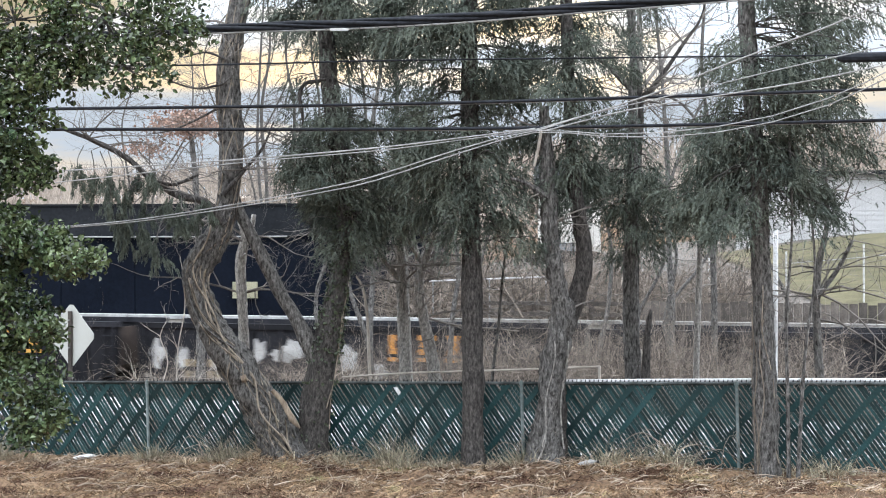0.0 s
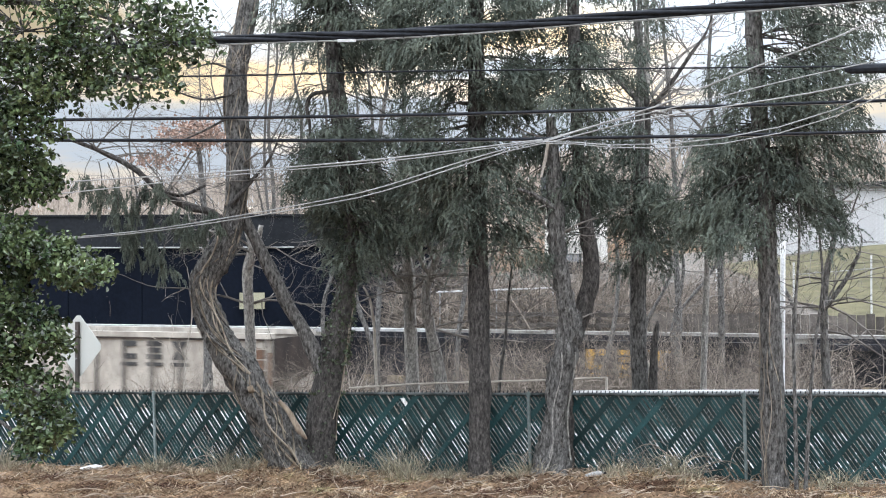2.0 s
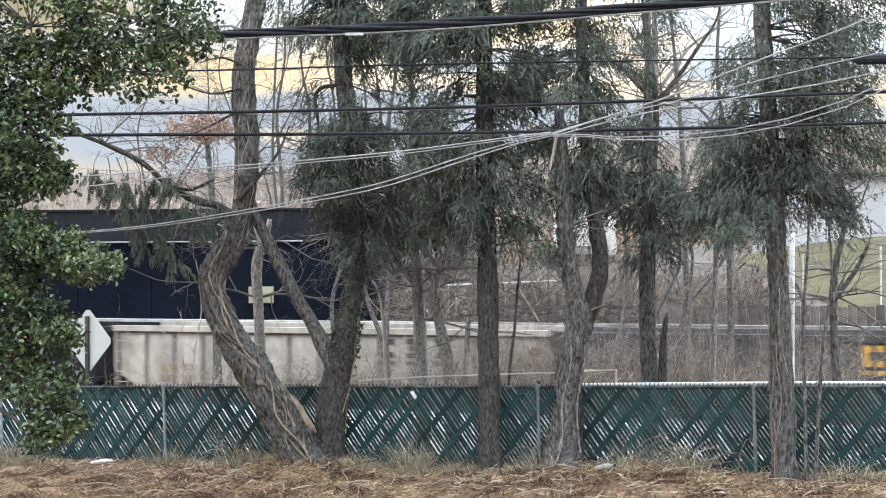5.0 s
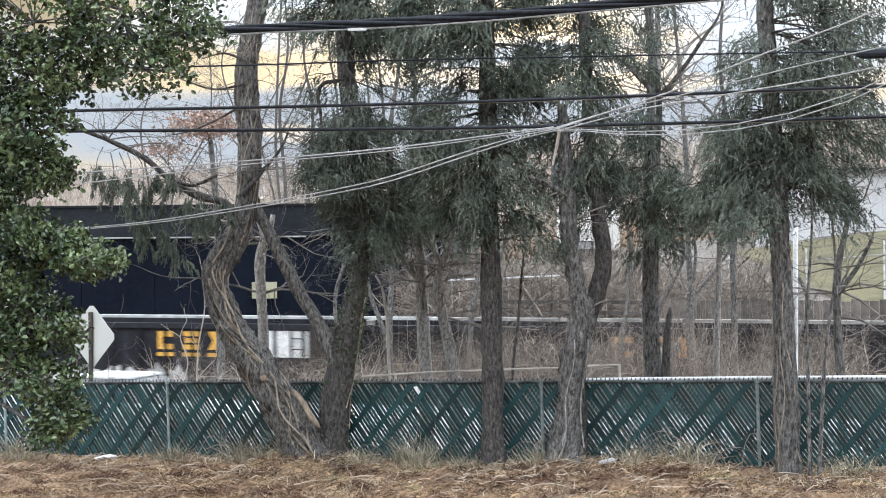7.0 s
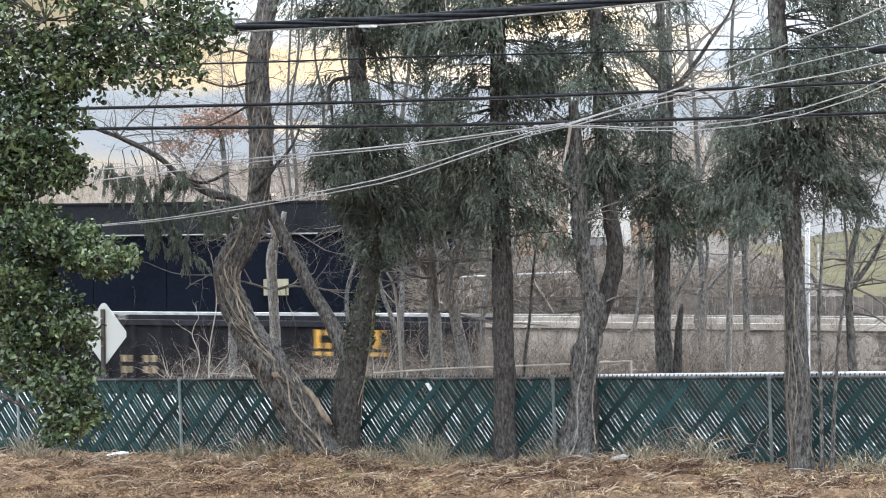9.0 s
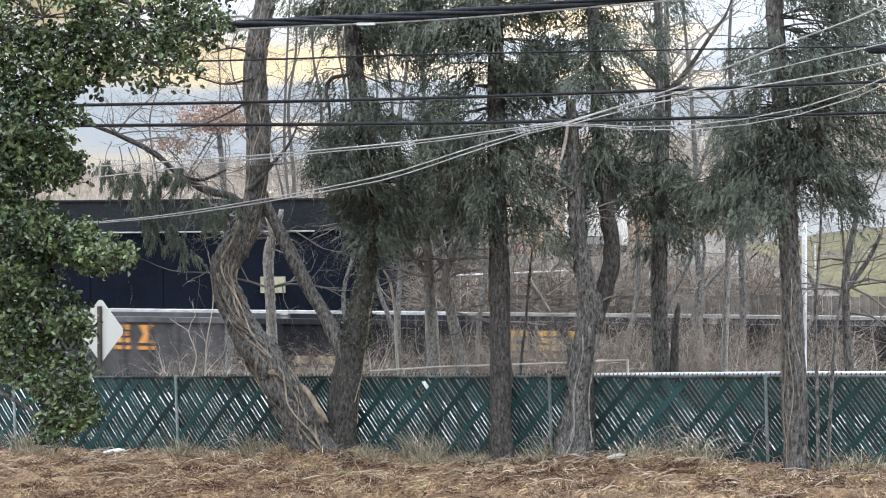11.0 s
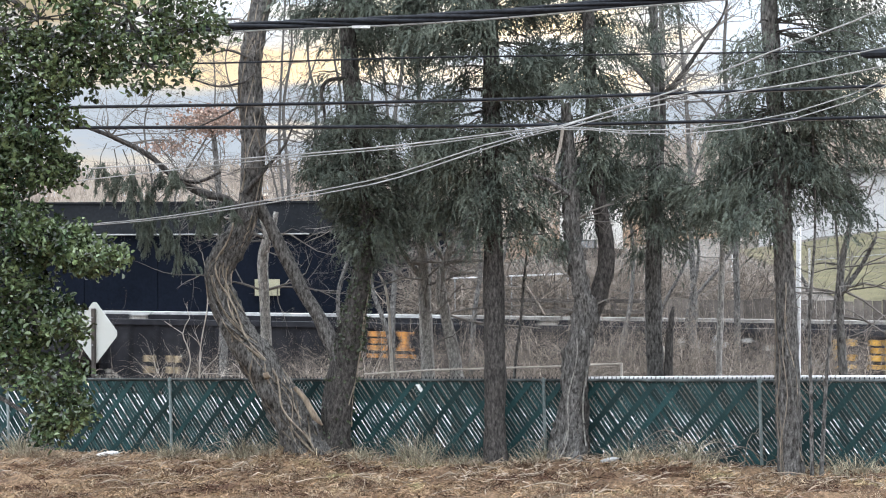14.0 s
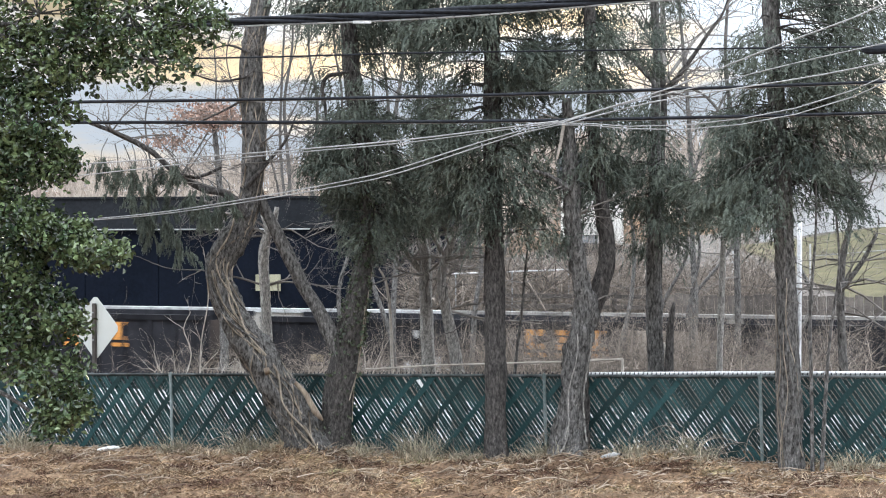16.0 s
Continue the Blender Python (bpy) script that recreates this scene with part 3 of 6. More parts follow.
def hopper_car(label, paint="car_dark", ink="yellow", bays="steel", panels=0, rusty=False, tags=0, seed=0, chord=None, big=(), nose=0.0, rear=0.0):
    rng = np.random.default_rng(seed + 40)
    c = thing("hopper_car", label, "railway car", "coal train")
    build = "tall" if paint == "car_cream" else "low"
    n = LENGTH[build] / 2
    part("body", shared("body", paint, build), None, c)
    part("top_chord", shared("chord", chord or paint, build), None, c)
    part("side_sill", shared("sill", paint, build), None, c)
    part("far_side", shared("far", paint, build), None, c)
    part("top_chord", shared("chord", chord or paint, build), None, c).location.y = 3.02
    part("side_sill", shared("sill", paint, build), None, c).location.y = 2.86
    # on cream cars the shadow below the chord is a dark strip
    if paint == "car_cream":
        part("chord_lip", shared("shadow_strip", "car_end", build), None, c, "dark strip standing for the shadow under the top chord")
    part("coal_load", shared("load", "steel", build), None, c)
    # end slopes are coloured dark on every car, as if in shade
    part("end_sheet", shared("end", "car_end", build), None, c)
    o = part("end_sheet", shared("end", "car_end", build), None, c)
    o.matrix_basis = pose(0, 3.0, 0, 0, 0, 180)
    # ribs of cream cars are much darker than their sides, others match the paint
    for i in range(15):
        o = part("rib", shared("rib", "dark_rib" if paint == "car_cream" else paint, build), None, c)
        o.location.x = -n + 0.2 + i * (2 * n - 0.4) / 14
    for i in (-1, 0, 1):
        b = part("hopper_bay", shared("bay", bays), None, c)
        b.location.x = i * 2.9
        part("bay_door", shared("door", bays), None, b)
    for i in (-1, 1):
        t = part("truck", shared("truck", "steel"), None, c)
        t.location.x = i * (n - 1.9)
        for j in (-0.85, 0.85):
            part("wheel", shared("wheel", "steel"), None, t).location.x = j
        part("ladder", shared("ladder", paint, build), None, c).location.x = i * (n - 0.35)
        part("coupler", shared("coupler", "steel"), None, c).location.x = i * (n + 0.35)
    # three block marks and the bar under each, 4.15 m behind the front
    if ink:
        for k, (kind, dx) in enumerate((("ring", -0.93), ("bars", 0.0), ("waist", 0.9))):
            x = n - 4.15 + dx - 0.27
            part("mark", glyph(kind, x, 2.95, 0.54, 0.58), M[ink], c, "painted block mark")
            part("mark_bar", Shape().box(x - 0.03, x + 0.57, -0.075, -0.055, 2.73, 2.85), M[ink], c)
    for row, z in enumerate((2.42, 2.06)):
        for k in range(4):
            x = -n + 1.7 + k * 0.29 + (0.24 if k > 1 else 0)
            part("stencil_bar", Shape().box(x, x + 0.18, -0.075, -0.05, z, z + 0.22), M["stencil" if ink else "spray"], c)
    for x, w in ((n - 2.41, 0.46), (n - 1.44, 0.77), (n - 0.58, 0.55))[3 - panels:]:
        part("light_panel", Shape().box(x, x + w, -0.07, -0.05, 2.75, 3.58), M["white"], c, "pale repainted panel")
    if rusty:
        part("rust_patch", Shape().prism([(n - 1.6, 1.6), (n - 0.02, 1.5), (n - 0.02, 3.2), (n - 0.5, 3.4), (n - 1.1, 2.6)], -0.045, -0.028), M["rust"], c, "rust-stained end panel")
    if nose:
        part("repainted_nose", Shape().box(n - nose, n - 0.05, -0.052, -0.028, 1.6, 3.55), M["dirty_tan"], c, "dirty tan front panel")
        part("rust_patch", Shape().prism([(n - nose, 1.5), (n - 0.03, 1.5), (n - 0.03, 2.3), (n - nose * 0.4, 1.9), (n - nose * 0.8, 2.15), (n - nose, 1.8)], -0.062, -0.05), M["rust"], c, "rust-stained lower edge")
    if rear:
        part("rust_patch", Shape().box(-n + 0.02, -n + rear, -0.052, -0.028, 1.5, 3.55), M["rust"], c, "rust-brown rear panel")
    for x, z, w, h in big:
        part("paint_patch", blob(rng, x, z, w, h), M["spray"], c, "sprayed white patch")
    for k in range(tags):
        part("paint_patch", blob(rng, rng.uniform(-n + 1, n - 1.5), rng.uniform(1.9, 2.9), rng.uniform(0.3, 1.1), rng.uniform(0.4, 1.2)), M["spray"], c, "sprayed white patch")
    return c


DARK = "weathered black coal hopper car with yellow marks"
GREY = "faded grey coal hopper car with orange marks"
CREAM = "dirty cream coal hopper car with rusty end"
TAGGED = "black coal hopper car with sprayed white patches"
# place of the mark along the track at the start, and the look
CARS = [
    (14.9, dict(label=DARK, paint="car_dark", ink="orange")),
    (0.1, dict(label=TAGGED, ink="orange", tags=3, big=[(-6.3, 2.8, 0.7, 1.1), (-5.4, 2.7, 0.5, 0.9), (-2.7, 2.95, 0.8, 0.9), (-1.6, 2.95, 0.9, 0.9), (0.3, 2.75, 0.9, 1.1), (1.2, 2.4, 0.8, 0.8)])),
    (-14.6, dict(label=DARK, ink="yellow")),
    (-29.2, dict(label=DARK, ink="yellow")),
    (-44.6, dict(label=CREAM, paint="car_cream", ink="black", bays="car_cream", rusty=True)),
    (-60.1, dict(label=GREY, paint="car_grey", ink="orange")),
    (-74.6, dict(label=GREY, paint="car_grey", ink="yellow")),
    (-88.8, dict(label=CREAM, paint="car_cream", ink="black", rusty=True)),
    (-103.4, dict(label=DARK, ink="yellow")),
    (-116.8, dict(label=DARK, ink="orange")),
    (-131.75, dict(label="black coal hopper car with a row of large sprayed white shapes", ink="yellow", panels=3, big=[(2.3 - i * 0.78, 1.9 + 0.05 * (i % 2), 0.95, 1.25) for i in range(9)])),
    (-147.0, dict(label=CREAM, paint="car_cream", ink="black", rusty=True, bays="rust")),
    (-161.8, dict(label=DARK, ink="yellow")),
    (-176.3, dict(label=TAGGED, ink="yellow", tags=3, big=[(5.9, 2.6, 0.7, 0.8), (5.2, 2.3, 0.4, 0.6)])),
    (-190.6, dict(label=DARK, ink="yellow")),
    (-205.0, dict(label=GREY, paint="car_grey", ink="orange")),
    (-219.0, dict(label="black coal hopper car with a rusty rear panel", ink="orange", rear=1.7)),
    (-233.9, dict(label=TAGGED, ink="yellow", nose=4.0, big=[(-2.57, 3.38, 0.2, 0.34), (-2.0, 3.28, 0.32, 0.5), (-1.52, 3.28, 0.6, 0.66), (-0.72, 3.46, 0.4, 0.2), (0.1, 3.22, 0.85, 0.66), (-1.25, 2.6, 0.4, 0.6), (-2.2, 2.1, 1.0, 0.3), (-1.3, 2.12, 0.9, 0.24), (-0.5, 2.05, 1.0, 0.24), (1.2, 2.6, 0.55, 0.85), (0.7, 2.3, 0.45, 0.75)])),
    (-248.6, dict(label=DARK, ink="orange")),
    (-263.4, dict(label=DARK, ink="yellow")),
    (-277.9, dict(label=TAGGED, ink="orange", nose=2.3, big=[(-3.45, 2.2, 0.3, 0.46), (-2.66, 2.2, 0.36, 0.42), (-2.0, 2.3, 0.8, 0.85), (-1.15, 2.3, 0.85, 0.8), (-1.8, 3.35, 0.26, 0.36), (-0.3, 2.1, 0.9, 0.6)])),
    (-293.8, dict(label=DARK, ink="orange")),
    (-308.0, dict(label=DARK, ink="yellow")),
]
TRAIN = [(place, LENGTH["tall" if q.get("paint") == "car_cream" else "low"], hopper_car(seed=i, **q)) for i, (place, q) in enumerate(CARS)]
SPEED = 17.6
ACROSS = Vector((math.cos(radians(ALONG)), math.sin(radians(ALONG)), 0))


def car_pose(place, length, t):
    """The mark is 4.15 m behind the front, so the middle of the car is further back."""
    s = place + SPEED * t + 4.15 - length / 2
    p = Vector((0, TRACK, RAIL)) + ACROSS * s
    return pose(p.x, p.y, p.z, 0, 0, ALONG)


# ---- cables ----
def cable(label, points, material, name="overhead_cable", sides=6):
    c = thing(name, label, "cable", "overhead cables")
    part("strand", Shape().tube(points, sides, step=0.35), M[material], c, shade=True)
    return c


def build_cables():
    bundle = [(-8.382, 22.218, 6.347, 0.043), (-5.55, 21.198, 6.316, 0.041), (-2.803, 20.209, 6.325, 0.039), (-0.982, 19.553, 6.287, 0.038), (0.509, 19.017, 6.287, 0.037), (1.851, 18.533, 6.321, 0.036), (2.93, 18.145, 6.345, 0.035), (4.216, 17.682, 6.378, 0.034), (6.317, 16.926, 6.448, 0.033)]
    c = thing("overhead_cable", "thick bundle of lashed black telephone cables", "cable", "overhead cables")
    fine = smooth(np.array(bundle), 0.1)
    for k in range(4):
        rope = [(p[0], p[1] + 0.032 * math.cos(i * 0.16 + k * 1.57), p[2] + 0.038 * math.sin(i * 0.16 + k * 1.57), (0.033, 0.027, 0.031, 0.022)[k]) for i, p in enumerate(fine)]
        part("strand", Shape().tube(rope, 7), M["cable"], c, shade=True)
    low = [(x, y - 0.02, z - 0.07, 0.012) for x, y, z, r in bundle]
    part("messenger_wire", Shape().tube(low, 6, step=0.35), M["pale_cable"], c, "pale steel messenger wire")
    line = smooth(np.array(bundle), 0.02)
    lash = Shape()
    coil = [(p[0], p[1] + 0.05 * math.cos(i * 0.5), p[2] - 0.02 + 0.065 * math.sin(i * 0.5), 0.006) for i, p in enumerate(line)]
    part("lashing_wire", lash.tube(coil, 3), M["cable"], c)
    tag = (-1.115, 19.501, 6.205)
    part("cable_tag", Shape().box(tag[0] - 0.12, tag[0] + 0.12, tag[1] - 0.02, tag[1], tag[2] - 0.02, tag[2] + 0.015), M["white_pipe"], c, "white cable tag")
    b = cable("thin black overhead cable with a splice case", [(-8.385, 22.219, 6.022, 0.014), (-3.137, 20.329, 5.837, 0.013), (-0.606, 19.418, 5.777, 0.012), (1.915, 18.511, 5.69, 0.011), (3.576, 17.913, 5.632, 0.011), (4.951, 17.418, 5.581, 0.011), (6.31, 16.929, 5.55, 0.01)], "cable")
    x0, x1 = (4.926, 17.427, 5.549), (6.021, 17.033, 5.527)
    part("splice_case", Shape().tube([(*x0, 0.03), (x0[0] + 0.08, x0[1], x0[2], 0.06), (x1[0] - 0.1, x1[1], x1[2], 0.06), (*x1, 0.03)], 10), M["cable"], b, "black splice case")
    for txt in ([(-8.392, 22.221, 5.373, 0.026), (-5.247, 21.089, 5.309, 0.024), (-2.165, 19.98, 5.232, 0.023), (0.499, 19.02, 5.183, 0.022), (2.92, 18.149, 5.166, 0.021), (5.238, 17.314, 5.159, 0.02), (6.307, 16.93, 5.166, 0.02)],
                [(-8.395, 22.222, 5.1, 0.027), (-4.939, 20.978, 5.005, 0.026), (-2.168, 19.981, 4.917, 0.025), (0.569, 18.995, 4.844, 0.023), (2.917, 18.15, 4.81, 0.022), (5.235, 17.316, 4.793, 0.021), (6.304, 16.931, 4.795, 0.021)]):
        c = cable("straight black overhead cable", txt, "cable")
        part("messenger_wire", Shape().tube([(x, y, z - 0.02, 0.005) for x, y, z, r in txt], 5, step=0.35), M["pale_cable"], c, "pale steel messenger wire")
    drops = [[(-7.315, 21.533, 4.076, 0.008), (-5.572, 20.906, 4.209, 0.008), (-2.535, 19.813, 4.45, 0.008), (-0.606, 19.118, 4.57, 0.007), (0.488, 18.724, 4.679, 0.007), (1.4, 18.396, 4.781, 0.007), (1.879, 18.224, 4.91, 0.007), (2.547, 17.983, 5.055, 0.007), (3.198, 17.749, 5.184, 0.007), (4.143, 17.408, 5.393, 0.007), (5.159, 17.043, 5.589, 0.007), (6.213, 16.663, 5.765, 0.006)],
             [(-7.312, 21.532, 4.325, 0.011), (-5.173, 20.762, 4.399, 0.01), (-2.535, 19.812, 4.496, 0.01), (-0.606, 19.118, 4.607, 0.01), (0.488, 18.724, 4.707, 0.009), (1.4, 18.396, 4.795, 0.009)],
             [(-7.282, 21.422, 3.413, 0.009), (-5.727, 20.862, 3.567, 0.008), (-4.166, 20.3, 3.68, 0.008), (-2.927, 19.854, 3.837, 0.008), (-1.358, 19.289, 4.083, 0.008), (-0.606, 19.018, 4.242, 0.008), (0.484, 18.626, 4.564, 0.008), (1.392, 18.299, 4.759, 0.007), (2.201, 18.008, 4.694, 0.007), (2.856, 17.772, 4.69, 0.007), (3.494, 17.542, 4.74, 0.007), (4.117, 17.318, 4.849, 0.007), (4.724, 17.099, 5.035, 0.007), (5.129, 16.953, 5.211, 0.007), (5.896, 16.677, 5.609, 0.007)],
             [(-7.282, 21.422, 3.429, 0.009), (-5.727, 20.862, 3.559, 0.008), (-4.166, 20.3, 3.656, 0.008), (-2.928, 19.854, 3.799, 0.008), (-1.359, 19.289, 4.032, 0.008), (-0.607, 19.018, 4.183, 0.008), (0.484, 18.626, 4.514, 0.008), (1.392, 18.299, 4.738, 0.007), (2.201, 18.008, 4.666, 0.007), (2.855, 17.772, 4.635, 0.007), (3.494, 17.542, 4.673, 0.007), (4.116, 17.318, 4.776, 0.007), (4.724, 17.099, 4.956, 0.007), (5.129, 16.954, 5.14, 0.007), (5.895, 16.678, 5.513, 0.007)],
             [(1.4, 18.396, 4.76, 0.011), (1.879, 18.224, 4.903, 0.011), (2.745, 17.912, 5.157, 0.01), (3.771, 17.542, 5.548, 0.01), (4.756, 17.188, 5.89, 0.01), (5.163, 17.041, 6.06, 0.01), (5.933, 16.764, 6.395, 0.01)],
             [(1.537, 18.347, 4.768, 0.009), (2.547, 17.983, 4.993, 0.009), (3.516, 17.634, 5.121, 0.009), (4.448, 17.299, 5.244, 0.009), (5.158, 17.043, 5.372, 0.009), (5.927, 16.766, 5.525, 0.008)]]
    for d in drops:
        cable("pale weathered service cable hanging in a curve", d, "pale_cable")


build_cables()


# ---- trees ----
def twigs(rng, shape, p, d, length, radius, depth, sag=0.0, spread=0.7, sides=5, fork=3, tips=None):
    """A branch that bends, tapers and divides."""
    n = 4 if length > 0.5 else 3
    pts = [(*p, radius)]
    q, v = np.array(p, float), np.array(d, float)
    for i in range(n):
        v = v + rng.normal(0, 0.22, 3) + np.array([0, 0, -sag])
        v /= np.linalg.norm(v)
        q = q + v * length / n
        pts.append((*q, radius * (1 - 0.6 * (i + 1) / n)))
    shape.tube(pts, sides, cap=False)
    if tips is not None and depth <= 1:
        tips.append(q.copy())
    if depth > 0:
        for i in range(fork):
            j = rng.integers(1, n + 1)
            w = v + rng.normal(0, spread, 3)
            w /= np.linalg.norm(w)
            twigs(rng, shape, pts[j][:3], w, length * rng.uniform(0.45, 0.75), pts[j][3] * 0.7, depth - 1, sag, spread, max(3, sides - 1), fork, tips)


def leaf_cards(rng, centres, size, flat=0.5, long=2.2, normal=None):
    """Small leaves, folded along the midrib, as one pair of faces each."""
    n = len(centres)
    c = np.asarray(centres, float)
    w = rng.normal(0, 1, (n, 3)) + (np.zeros(3) if normal is None else np.array(normal))
    w /= np.linalg.norm(w, axis=1)[:, None]
    d = np.cross(w, rng.normal(0, 1, (n, 3)))
    d /= np.linalg.norm(d, axis=1)[:, None]
    u = np.cross(w, d)
    l = size * rng.uniform(0.65, 1.25, n)[:, None]
    h = l / long
    lift = h * flat
    v = np.stack([c, c + d * l * 0.3 + u * h * 0.8 + w * lift, c + d * l * 0.72 + u * h * 0.7 + w * lift, c + d * l,
                  c + d * l * 0.72 - u * h * 0.7 + w * lift, c + d * l * 0.3 - u * h * 0.8 + w * lift], 1)
    fs = []
    for i in range(n):
        k = i * 6
        fs += [(k, k + 1, k + 2, k + 3), (k, k + 3, k + 4, k + 5)]
    return v.reshape(-1, 3), fs


def sprays(rng, base, way, length, width, segments=6):
    """Needle sprays: a drooping line with slivers on both sides."""
    n = len(base)
    way = way / np.linalg.norm(way, axis=1)[:, None]
    side = np.cross(way, rng.normal(0, 1, (n, 3)))
    side /= np.linalg.norm(side, axis=1)[:, None]
    vs, fs = [], []
    c = base.copy()
    seg = (length / segments)[:, None]
    down = np.array([[0, 0, -0.16]])
    rows = [c]
    for i in range(segments):
        way = way + down
        way /= np.linalg.norm(way, axis=1)[:, None]
        c = c + way * seg
        rows.append(c)
        taper = (1 - 0.65 * i / segments) * width[:, None]
        wob = rng.uniform(0.6, 1.3, (n, 1))
        for sgn in (1, -1):
            tip = rows[-2] + side * sgn * taper * wob + way * seg * rng.uniform(0.5, 1.4, (n, 1))
            vs.append(np.stack([rows[-2], tip, rows[-1]], 1))
    v = np.concatenate([q.reshape(-1, 3) for q in vs])
    fs = [(i, i + 1, i + 2) for i in range(0, len(v), 3)]
    return v, fs


def rooted(points, always=False):
    """The same stem, carried down into the ground where it starts near it."""
    a, b = np.array(points[0]), np.array(points[1])
    g = float(ground_height(a[0], a[1])) - 0.3
    if a[2] > 2.3 and not always:
        return list(points)
    if a[2] > 0.45:
        return [(a[0], a[1], g, a[3] * 1.15), *points]
    foot = a + (a - b) * ((a[2] - g) / max(0.1, b[2] - a[2]))
    return [(foot[0], foot[1], foot[2], a[3] * 1.1), *points]


def trunk_path(points):
    p = smooth(np.array(points, float), 0.3)
    return p


def at_height(path, z):
    i = int(np.argmin(np.abs(path[:, 2] - z)))
    return path[i]


def spruce(label, points, masses, seed, thick=1.0, sides=14, bark="pine_bark"):
    """A spruce whose boughs gather in masses (x0, x1, z0, z1, boughs) round its stem, with open sky between them."""
    rng = np.random.default_rng(seed)
    t = thing("spruce", label, "tree", "trees along the fence")
    path = trunk_path(points)
    part("trunk", Shape().tube(rooted(points), sides, step=0.12, rough=0.07, rng=rng), M[bark], t, shade=True)
    wood = Shape()
    bases, ways, lens = [], [], []
    k = 9
    for x0, x1, z0, z1, boughs in masses:
        for i in range(boughs):
            z = z0 + (z1 - z0) * (i + rng.uniform(0, 1)) / boughs
            tip = np.array([rng.uniform(x0, x1), path[0, 1] + rng.normal(-0.1, 0.55), z])
            rise = abs(tip[0] - path[0, 0]) * rng.uniform(0.05, 0.4) + rng.uniform(0, 0.2)
            b = at_height(path, z + rise)[:3].copy()
            if np.linalg.norm(tip[:2] - b[:2]) < 0.35:
                tip[:2] = b[:2] + rng.normal(0, 0.3, 2)
            out = tip - b
            l = float(np.linalg.norm(out)) + 0.25
            out = out / np.linalg.norm(out)
            f = np.linspace(0, 1, k + 1)[:, None]
            pts = b + (tip - b) * f + np.array([[0, 0, 0.22 * l]]) * (f - f * f) + rng.normal(0, 0.012, (k + 1, 3))
            wood.tube([(*p, 0.011 * (1 - 0.75 * j / k) + 0.002) for j, p in enumerate(pts)], 4, cap=False)
            # side shoots in a fan, hung with sprays
            cnt = int((150 + 220 * min(l, 1.3)) * thick * rng.uniform(0.18, 0.95))
            f = 1 - rng.uniform(0, 1, cnt) ** 1.2 * min(0.85, 0.6 / l + 0.08)
            idx = np.clip(f * k, 0, k - 0.001)
            i0 = idx.astype(int)
            on = pts[i0] * (1 - (idx - i0)[:, None]) + pts[i0 + 1] * (idx - i0)[:, None]
            perp = np.array([-out[1], out[0], 0]) / (math.hypot(out[0], out[1]) + 1e-6)
            off = rng.normal(0, 0.17, cnt) * (1.35 - 0.8 * f)
            hang = np.abs(rng.normal(0, 0.09 + 0.08 * (i % 3), (cnt, 1)))
            pos = on + perp * off[:, None] - np.array([[0, 0, 0.3]]) * np.abs(off)[:, None] + rng.normal(0, 0.045, (cnt, 3)) - np.array([[0, 0, 1.0]]) * hang
            way = np.stack([out[0] * 0.5 + perp[0] * off * 2.2, out[1] * 0.5 + perp[1] * off * 2.2, -0.5 + rng.normal(0, 0.35, cnt)], -1) + rng.normal(0, 0.4, (cnt, 3))
            bases.append(pos), ways.append(way), lens.append(rng.uniform(0.05, 0.16, cnt) * (1 + (rng.uniform(size=cnt) < 0.1)))
    part("bough_frame", wood, M["pine_bark"], t, kind="stuff")
    base, way, ln = np.concatenate(bases), np.concatenate(ways), np.concatenate(lens)
    v, fs = sprays(rng, base, way, ln, rng.uniform(0.012, 0.028, len(base)), 4)
    part("crown", Shape().add(v, fs), M["needle"], t, "drooping dark green needle sprays", kind="stuff")
    return t


def broad_tree(label, stems, seed, bark="bark", limbs=None, shoots=10, zmin=3.0, name="bare_tree", rough=0.1, length=1.0, depth=3, spread=0.7):
    """A leafless tree: each stem is a part, fine branches are another."""
    rng = np.random.default_rng(seed)
    t = thing(name, label, "tree", "trees along the fence")
    fine = Shape()
    for i, st in enumerate(stems):
        part("trunk" if i == 0 else "limb", Shape().tube(rooted(st, i == 0), 24 if st[0][3] > 0.08 else 10, step=0.07, rough=rough, rng=rng), M[limbs if limbs and i else bark], t, shade=True)
        path = trunk_path(st)
        up = path[path[:, 2] > zmin]
        for j in range(shoots):
            if len(up) < 2:
                break
            b = up[rng.integers(0, len(up))]
            d = np.array([rng.normal(0, 1), rng.normal(0, 0.7), rng.uniform(0.0, 0.9)])
            twigs(rng, fine, b[:3], d / np.linalg.norm(d), length * rng.uniform(0.5, 1.3), min(0.02, b[3] * 0.4), depth, 0.02, spread)
    if fine.v:
        part("twig_crown", fine, M["twig"], t, kind="stuff")
    return t


def vines(t, path, seed, count, turns=1.2, radius=0.02, lift=1.05, material="vine", name="vine"):
    rng = np.random.default_rng(seed)
    p = smooth(np.array(path, float), 0.15)
    for i in range(count):
        a0, spin = rng.uniform(0, 2 * math.pi), rng.normal(0, turns)
        lo, hi = sorted(rng.integers(0, len(p), 2))
        if hi - lo < 6:
            lo, hi = 0, min(len(p) - 1, 14)
        pts = []
        for j in range(lo, hi + 1):
            a = a0 + spin * (j - lo) * 0.12 + 0.25 * math.sin(j * 0.7 + i)
            r = p[j, 3] * lift
            pts.append((p[j, 0] + math.cos(a) * r, p[j, 1] + math.sin(a) * r, p[j, 2], radius * rng.uniform(0.6, 1.2)))
        part(name, Shape().tube(pts, 5), M[material], t, shade=True)


